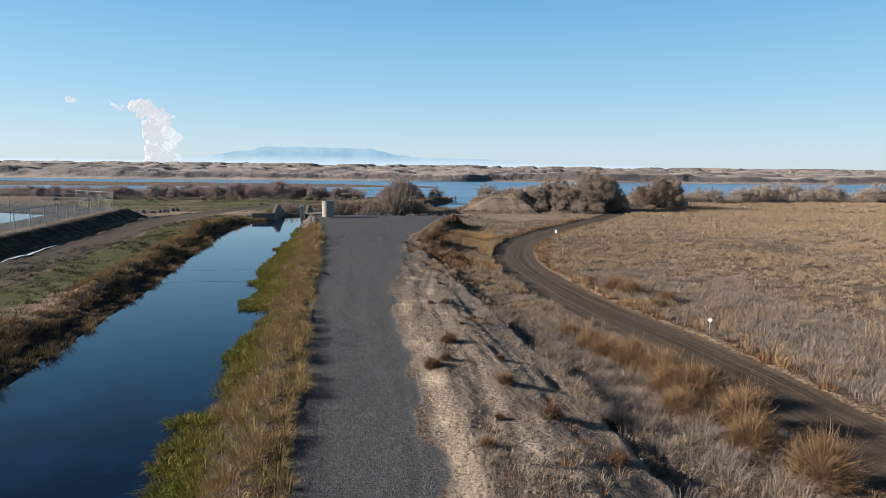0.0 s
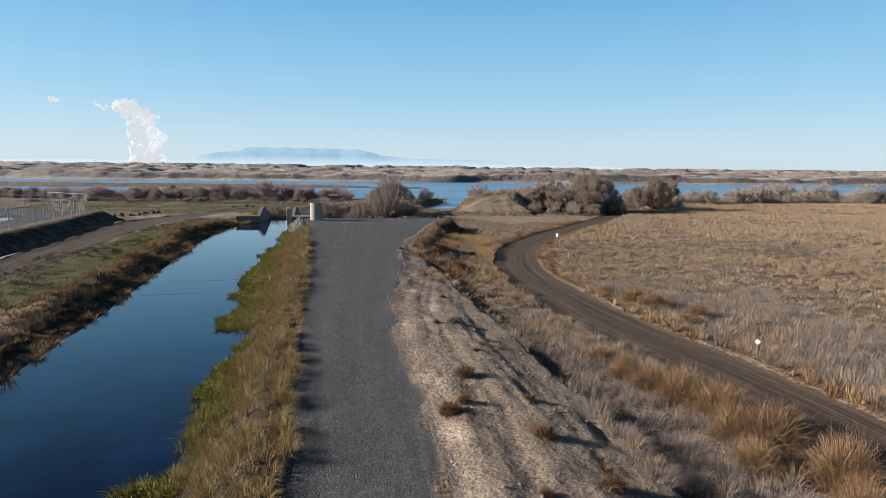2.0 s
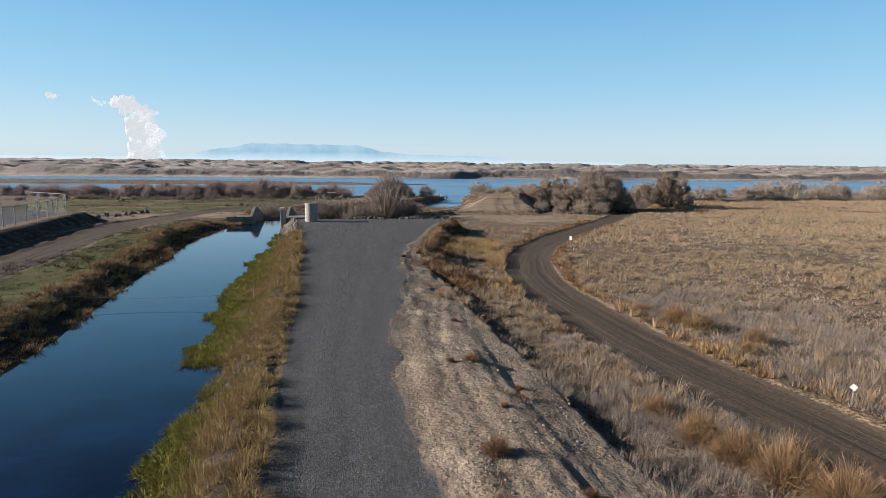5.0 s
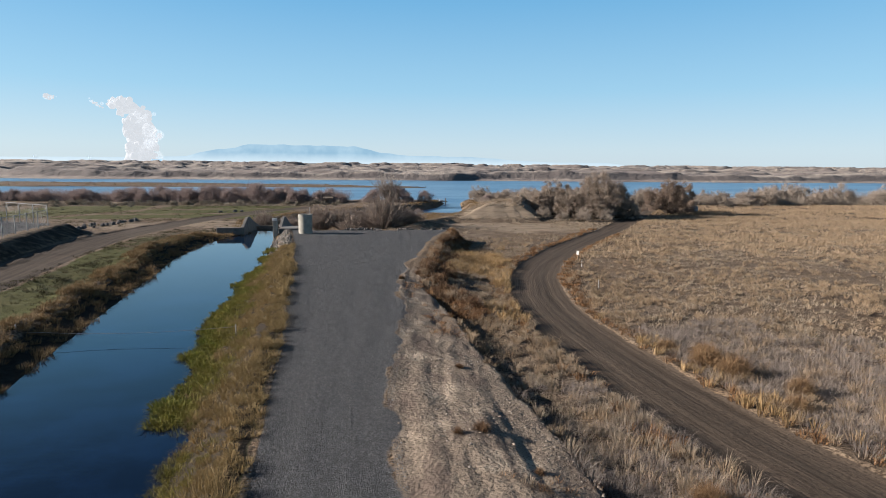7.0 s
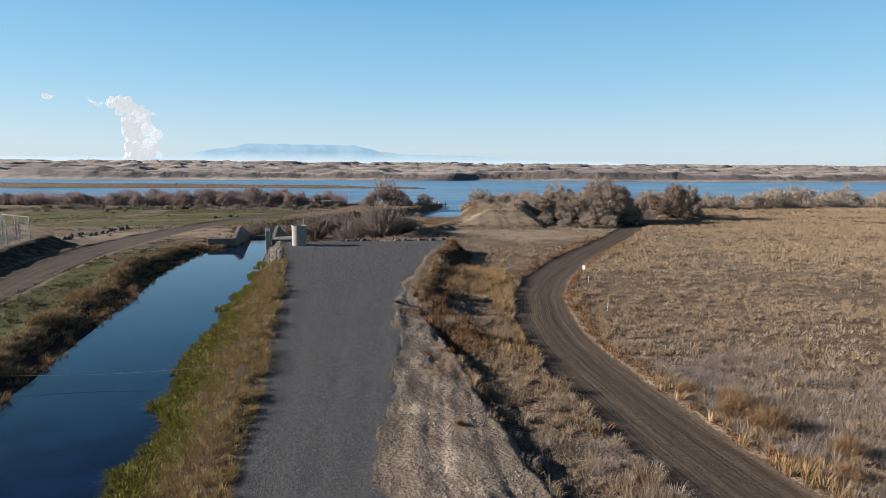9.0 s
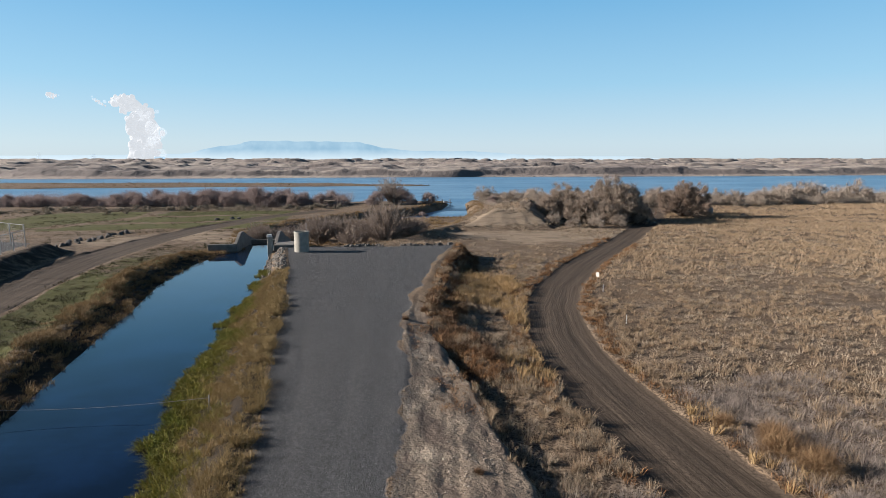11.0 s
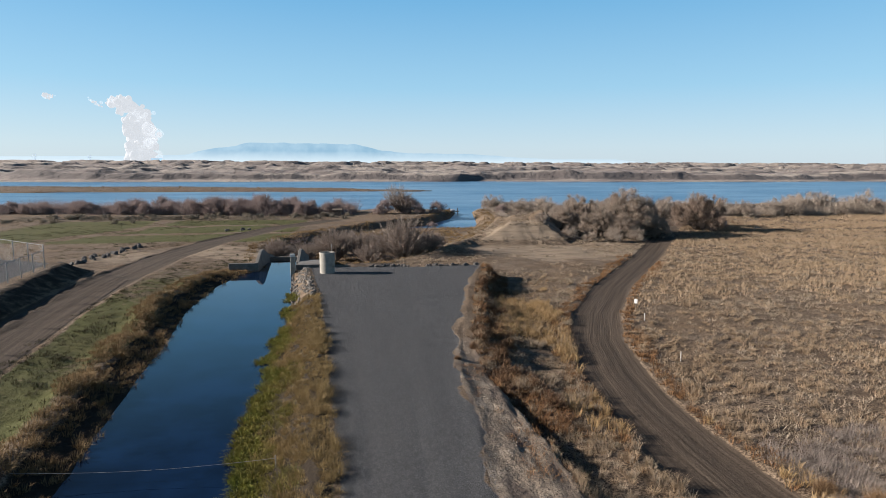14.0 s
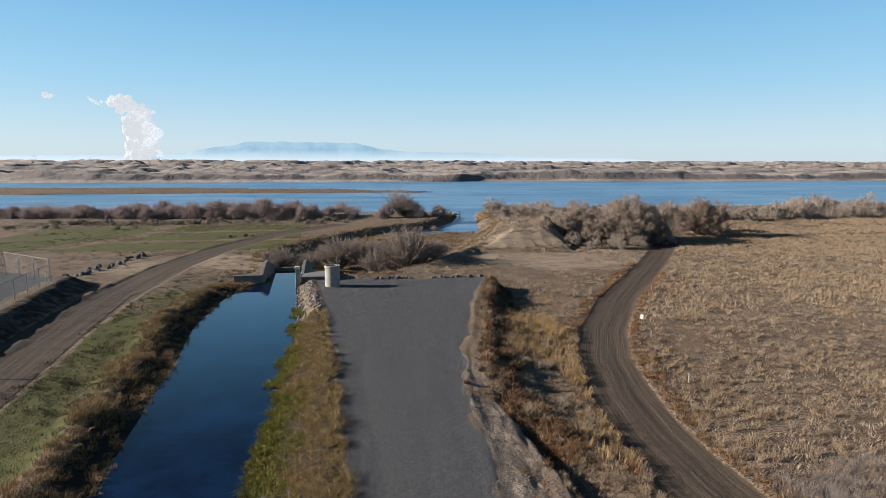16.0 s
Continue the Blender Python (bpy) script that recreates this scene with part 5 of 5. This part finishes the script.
out_l = ((86.6, -2.6), (86.6, -0.02), (89.2, 0.95), (90.6, 0.95), (93.5, 0.1), (98.5, -1.0), (98.5, -2.8))
headwork(wall_from("wing_wall", out_l, -15.75, -15.4, None))
headwork(wall_from("wing_wall", tuple((y, z) for y, z in out_l), -11.35, -11.0, None))
headwork(part("low_wall", box(bmesh.new(), -17.15, 86.75, -1.2, 2.85, 0.32, 2.3, 0.03), CONCRETE))
headwork(part("low_wall", box(bmesh.new(), -9.7, 84.9, -1.2, 3.0, 0.32, 2.4, 0.03), CONCRETE))
headwork(part("deck", box(bmesh.new(), -9.5, 86.6, -0.06, 3.2, 3.0, 0.16, 0.02), CONCRETE))
headwork(part("pier", box(bmesh.new(), -11.45, 84.35, -0.9, 0.46, 0.75, 3.8, 0.03), PALE_CONCRETE))
headwork(part("gauge_box", box(bmesh.new(), -11.45, 84.1, 1.13, 0.5, 0.42, 0.28, 0.02), WHITE, None, "white gauge housing on the pier"))
headwork(part("gate_beam", box(bmesh.new(), -13.4, 95.2, -0.9, 4.3, 0.35, 0.5, 0.02), CONCRETE))
headwork(part("gate_panel", box(bmesh.new(), -13.4, 95.25, -1.9, 4.2, 0.16, 1.5, 0.01), DARK_ROCK, None, "dark steel gate panel"))

# concrete standpipe on the gravel pad
pipe = empty("standpipe", -7.55, 79.4, 0, "pale concrete ring standpipe standing on the gravel pad", "standpipe")


def ring(z0, z1, r, t):
    bm = bmesh.new()
    prof = ((r, z0 + 0.015), (r, z1 - 0.015), (r - 0.02, z1), (r - t, z1), (r - t, z0), (r - 0.02, z0))
    n = 40
    vs = [[bm.verts.new((q * math.cos(2 * math.pi * i / n), q * math.sin(2 * math.pi * i / n), z)) for q, z in prof] for i in range(n)]
    for i in range(n):
        for k in range(len(prof)):
            bm.faces.new((vs[i][k], vs[(i + 1) % n][k], vs[(i + 1) % n][(k + 1) % 6], vs[i][(k + 1) % 6]))
    bmesh.ops.recalc_face_normals(bm, faces=bm.faces)
    return bm


for z0, z1, r in ((-0.05, 0.72, 0.735), (0.72, 1.5, 0.73), (1.5, 1.86, 0.73), (1.86, 2.08, 0.755)):
    part("ring", ring(z0, z1, r, 0.11), PALE_CONCRETE, pipe)
# Dark disc added in place of the shade inside the hollow ring.
part("dark_hollow_disc", rod(bmesh.new(), (0, 0, 1.55), (0, 0, 1.6), 0.63, 28), DARK_ROCK, pipe, "dark disc standing in for the shaded hollow of the ring")
pole = part("pole", rod(bmesh.new(), (0.45, 0.42, 1.6), (0.45, 0.42, 2.75), 0.03, 8), STEEL, pipe, "thin galvanised pole")


# ---- chain-link fence of the yard ----
fence = empty("chain_link_fence", -33.9, 80.8, 0.62, "galvanised chain-link fence round the pond yard", "fence")


def fence_run(pts, tall):
    done = 0
    for (x0, y0), (x1, y1) in zip(pts, pts[1:]):
        L = math.hypot(x1 - x0, y1 - y0)
        n = max(1, round(L / 3.0))
        z = lambda u: max(0.45, gz(x0 + (x1 - x0) * u, y0 + (y1 - y0) * u))
        for i in range(n):
            a, b = i / n, (i + 1) / n
            pa = (x0 + (x1 - x0) * a, y0 + (y1 - y0) * a, z(a))
            pb = (x0 + (x1 - x0) * b, y0 + (y1 - y0) * b, z(b))
            pos = Vector((-33.9, 80.8, 0.62))
            pa, pb = Vector(pa) - pos, Vector(pb) - pos
            part("post", rod(bmesh.new(), pa - Vector((0, 0, 0.2)), pa + Vector((0, 0, tall + 0.06)), 0.045, 8), STEEL, fence)
            part("top_rail", rod(bmesh.new(), pa + Vector((0, 0, tall)), pb + Vector((0, 0, tall)), 0.028, 6), STEEL, fence)
            bm = bmesh.new()
            m = max(2, round((pb - pa).length / 0.22))
            for k in range(m):
                for s in (1, -1):
                    lo = pa.lerp(pb, k / m) + Vector((0, 0, 0.04))
                    hi = pa.lerp(pb, min(1, max(0, k / m + s * tall / max((pb - pa).length, 0.1)))) + Vector((0, 0, tall))
                    w = Vector((0, 0, 0.006))
                    bm.faces.new([bm.verts.new(v) for v in (lo - w, lo + w, hi + w, hi - w)])
            part("wire_mesh", bm, STEEL, fence)


fence_run(((-28.0, 8.0), (-30.8, 51.0), (-32.2, 63.0), (-33.2, 70.5), (-34.4, 81.0)), 1.7)
fence_run(((-34.4, 81.0), (-41.5, 86.8)), 2.2)
fence_run(((-41.5, 86.8), (-95.0, 92.0)), 1.75)

# ---- small things along the roads ----
sign = empty("road_sign", 13.25, 24.7, gz(13.25, 24.7), "small white diamond sign on a short stake", "sign")
part("stake", rod(bmesh.new(), (0, 0, -0.2), (0, 0, 0.6), 0.02, 6), STEEL, sign)
plate = bmesh.new()
bmesh.ops.create_cube(plate, size=1.0, matrix=Matrix.Translation((-0.02, -0.03, 0.62)) @ Matrix.Rotation(radians(-40), 4, "Z") @ Matrix.Rotation(radians(35), 4, "Y") @ Matrix.Diagonal((0.16, 0.012, 0.16, 1)))
part("plate", plate, WHITE, sign, "white diamond plate")
marker = empty("marker_post", 18.5, 65.9, gz(18.5, 65.9), "white marker plate on a thin post at the road bend", "marker post")
part("post", rod(bmesh.new(), (0, 0, -0.2), (0, 0, 0.85), 0.035, 6), WOOD, marker)
part("plate", box(bmesh.new(), -0.04, -0.04, 0.72, 0.26, 0.02, 0.36, 0.005, -0.7), WHITE, marker, "white blank plate")
for x, y in ((17.6, 62.4), (15.2, 52.5)):
    st = empty("survey_stake", x, y, gz(x, y), "thin pale wooden stake in the grass", "stake", "survey stakes")
    part("stake", box(bmesh.new(), 0, 0, 0.25, 0.05, 0.03, 0.7, 0.004), WHITE, st)
cable = bmesh.new()
pts = [Vector((-17.0 + 9.7 * i / 12, 41.2, -0.42 - 0.2 * math.sin(math.pi * i / 12))) for i in range(13)]
for a, b in zip(pts, pts[1:]):
    rod(cable, a, b, 0.008, 5)
cable_thing = empty("canal_cable", -17.0, 41.2, gz(-17.0, 41.2), "thin steel cable stretched across the canal", "cable")
c = part("wire", cable, STEEL, cable_thing)
c.matrix_basis = cable_thing.matrix_basis.inverted()
for x in (-17.0, -7.3):
    s = part("stake", rod(bmesh.new(), (x, 41.2, gz(x, 41.2) - 0.3), (x, 41.2, max(-0.3, gz(x, 41.2) + 0.2)), 0.03, 6), STEEL, cable_thing)
    s.matrix_basis = cable_thing.matrix_basis.inverted()


# ---- hut, trailer, landing ----
hut = empty("shelter_hut", -11, 183, gz(-11, 183), "small open shelter hut with a grey pitched roof", "hut")
for x in (-1.3, 1.3):
    for y in (-0.9, 0.9):
        part("post", box(bmesh.new(), x, y, 0.95, 0.14, 0.14, 2.1, 0.01), WOOD, hut)
part("back_wall", box(bmesh.new(), 0.55, 0.95, 0.9, 1.7, 0.1, 1.9, 0.01), WOOD, hut)
part("bench", box(bmesh.new(), -0.2, 0.3, 0.45, 1.6, 0.5, 0.1, 0.01), WOOD, hut)
roof = bmesh.new()
for s in (-1, 1):
    bmesh.ops.create_cube(roof, size=1.0, matrix=Matrix.Translation((0, 0.62 * s, 2.25)) @ Matrix.Rotation(-s * 0.3, 4, 'X') @ Matrix.Diagonal((3.5, 1.4, 0.08, 1)))
hut.scale = (0.75, 0.75, 0.85)
part("roof", roof, WOOD, hut, "pale grey roof")
trailer = empty("camper_trailer", 70.5, 137.5, gz(70.5, 137.5), "small white rounded camper trailer under the trees", "trailer", turn=35)
bm = bmesh.new()
out = [(-1.5, 0.45), (-1.5, 1.5), (-1.2, 2.05), (-0.5, 2.3), (0.6, 2.3), (1.25, 2.0), (1.55, 1.4), (1.55, 0.45)]
a, b = [bm.verts.new((x, -1.0, z)) for x, z in out], [bm.verts.new((x, 1.0, z)) for x, z in out]
bm.faces.new(a), bm.faces.new(b[::-1])
for i in range(8):
    bm.faces.new((a[i], b[i], b[(i + 1) % 8], a[(i + 1) % 8]))
bmesh.ops.recalc_face_normals(bm, faces=bm.faces)
bmesh.ops.bevel(bm, geom=bm.edges[:], offset=0.06, segments=2, affect="EDGES")
part("body", bm, ROOFING, trailer)
for s in (-1, 1):
    wheel = part("wheel", rod(bmesh.new(), (0, 0.8 * s, 0.33), (0, 1.02 * s, 0.33), 0.33, 16), DARK_ROCK, trailer, "black tyre")
    part("rim", rod(bmesh.new(), (0, 1.0 * s, 0.33), (0, 1.04 * s, 0.33), 0.17, 12), STEEL, wheel, "grey steel rim")
part("window", box(bmesh.new(), 0.2, -1.01, 1.55, 1.0, 0.03, 0.5, 0.01), DARK_ROCK, trailer, "dark window")
trailer.scale = (0.58, 0.58, 0.62)
landing = empty("boat_landing", 21.5, 199, RIVER_Z + 0.4, "small wooden landing with pale floats at the inlet mouth", "landing")
part("cap", rod(bmesh.new(), (0.45, 0.42, 2.74), (0.45, 0.42, 2.82), 0.05, 8), STEEL, pole)
part("deck", box(bmesh.new(), 0, 0, 0.6, 5.5, 2.0, 0.16, 0.02), WOOD, landing)
for x in (-2.4, 0, 2.4):
    part("pile", rod(bmesh.new(), (x, 0.9, -2.5), (x, 0.9, 1.6), 0.12, 8), WOOD, landing)
for x in (-1.6, 0.9):
    part("float", box(bmesh.new(), x, -0.3, 0.95, 1.3, 0.8, 0.5, 0.08), WHITE, landing, "white float box")

# ---- power station, steam and pylons beyond the dunes ----
FX, FZ = lambda px: -1461 + (px - 220) * 3.3, lambda py: 13.6 + (289 - py) * 3.37
station = empty("power_station", FX(279) * 0.945, 3790, 12, "pale blue power station blocks beyond the dunes", "power station")
for cx, w, h in ((277, 15, 10.5), (291, 12, 6.5), (262, 14, 3.5), (240, 40, 2.0)):
    bm = box(bmesh.new(), (cx - 278) * 3.3, 0, h * 1.68, w * 3.3, 40, h * 3.37, 0.6)
    part("block", bm, PLANT_WALL, station)
reactor = empty("reactor_building", FX(-8), 4000, 10, "pale far reactor building with a rounded top", "reactor building")
part("block", box(bmesh.new(), 0, 0, 10, 36, 30, 24, 0.6), PLANT_WALL, reactor)
dome = bmesh.new()
bmesh.ops.create_uvsphere(dome, u_segments=24, v_segments=12, radius=14, matrix=Matrix.Translation((4, 0, 20)) @ Matrix.Diagonal((1, 1, 0.8, 1)))
part("dome", dome, PLANT_WALL, reactor, "rounded pale dome", True)
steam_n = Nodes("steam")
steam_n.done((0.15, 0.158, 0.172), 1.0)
# Emission is added to whiten the steam and lift its unlit side.
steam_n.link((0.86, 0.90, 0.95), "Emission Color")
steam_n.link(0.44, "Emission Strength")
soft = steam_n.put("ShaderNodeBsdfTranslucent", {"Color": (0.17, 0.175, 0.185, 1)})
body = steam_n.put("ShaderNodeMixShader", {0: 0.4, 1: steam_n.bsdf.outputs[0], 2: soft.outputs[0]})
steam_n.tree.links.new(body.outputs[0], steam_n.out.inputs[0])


def puffs(bm, path, count, seed):
    r = np.random.default_rng(seed)
    for k in range(count):
        u = r.uniform(0, len(path) - 1.001)
        i, f = int(u), u - int(u)
        x, y, w = (np.array(path[i]) * (1 - f) + np.array(path[i + 1]) * f)
        a, d = r.uniform(0, 6.3), np.sqrt(r.uniform(0, 1)) * 0.9 * w
        rad = w * r.uniform(0.16, 0.36) * (1.25 - 0.6 * d / w)
        c = Vector((FX(x + d * math.cos(a)), 4000 + r.uniform(-0.6, 0.6) * w * 3.3, FZ(y + 0.7 * d * math.sin(a))))
        made = bmesh.ops.create_icosphere(bm, subdivisions=3, radius=rad * 3.3, matrix=Matrix.Translation(c))
        for v in made["verts"]:
            n3 = (v.co - c).normalized()
            v.co += n3 * rad * 3.3 * (0.5 * noise.noise(v.co * 0.02) + 0.3 * noise.noise(v.co * 0.05) + 0.15 * noise.noise(v.co * 0.12))
    for f in bm.faces:
        f.smooth = True
    return bm


steam = bmesh.new()
puffs(steam, ((238, 287, 15), (250, 280, 26), (254, 265, 32), (258, 248, 32), (256, 228, 29), (251, 208, 26), (238, 191, 26), (220, 181, 18), (206, 181, 11)), 300, 3)
puffs(steam, ((88, 173, 4), (97, 170, 9), (104, 174, 5)), 26, 5)
puffs(steam, ((172, 176, 3), (180, 182, 5), (190, 187, 6)), 20, 8)
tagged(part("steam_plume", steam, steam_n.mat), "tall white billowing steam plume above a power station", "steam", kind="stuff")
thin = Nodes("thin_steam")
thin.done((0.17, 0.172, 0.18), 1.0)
# The thin steam gets the same added glow.
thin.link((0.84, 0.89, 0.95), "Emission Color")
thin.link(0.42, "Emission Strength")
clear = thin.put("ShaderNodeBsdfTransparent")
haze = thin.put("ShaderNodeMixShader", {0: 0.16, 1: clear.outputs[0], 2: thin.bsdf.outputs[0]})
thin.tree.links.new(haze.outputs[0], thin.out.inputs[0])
veil_mesh = bmesh.new()
puffs(veil_mesh, ((236, 288, 20), (258, 280, 38), (266, 262, 44), (270, 244, 42), (264, 222, 38), (256, 202, 33), (240, 190, 30), (214, 180, 18), (186, 180, 7)), 16, 21)
puffs(veil_mesh, ((84, 174, 6), (97, 170, 12), (108, 174, 7)), 5, 22)
puffs(veil_mesh, ((168, 174, 5), (182, 183, 9)), 5, 23)
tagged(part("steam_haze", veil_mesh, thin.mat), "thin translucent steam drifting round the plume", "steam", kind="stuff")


def pylon():
    ob = empty("pylon", FX(68), 4000, 8, "tall lattice power pylon on the horizon", "pylon", "pylons")
    for s in (-1, 1):
        bm = bmesh.new()
        rod(bm, (s * 9, 0, 0), (s * 5, 0, 34), 1.0, 4)
        rod(bm, (s * 5, 0, 34), (s * 8, 0, 60), 0.9, 4)
        for k in range(4):
            rod(bm, (s * (9 - k), 0, k * 9), (-s * (8 - k), 0, k * 9 + 9), 0.5, 4)
        part("leg", bm, HAZY_STEEL, ob)
    part("crossarm", rod(rod(bmesh.new(), (-14, 0, 44), (14, 0, 44), 1.0, 4), (-11, 0, 58), (11, 0, 58), 0.8, 4), HAZY_STEEL, ob)
    return ob


py = pylon()
for px, s in ((162, 0.92), (230, 0.6), (332, 0.42), (370, 0.4), (398, 0.38), (424, 0.4), (310, 0.45)):
    copy_thing(py, pose(FX(px), 4000, 10) @ Matrix.Scale(s, 4))

# thin ice in the wheel rut below the yard
ice = [(float(x), float(y), max(gz(yard_edge(y) + 3.7, y), gz(yard_edge(y) + 4.0, y)) + 0.02) for y in np.arange(34, 54, 1.0) for x in (yard_edge(y) + 3.75 - 0.08 * math.sin(y), yard_edge(y) + 3.95 + 0.12 * math.sin(y * 0.7))]
ice_mesh = mesh_of("ice_strip", ice, [(2 * i, 2 * i + 1, 2 * i + 3, 2 * i + 2) for i in range(len(ice) // 2 - 1)], plain("thin_ice", (0.55, 0.60, 0.66), (0.68, 0.72, 0.76), 1.5, 0.25, 0.1))
tagged(new("ice_strip", ice_mesh), "pale thin ice along the foot of the yard slope", "ice", kind="structure")
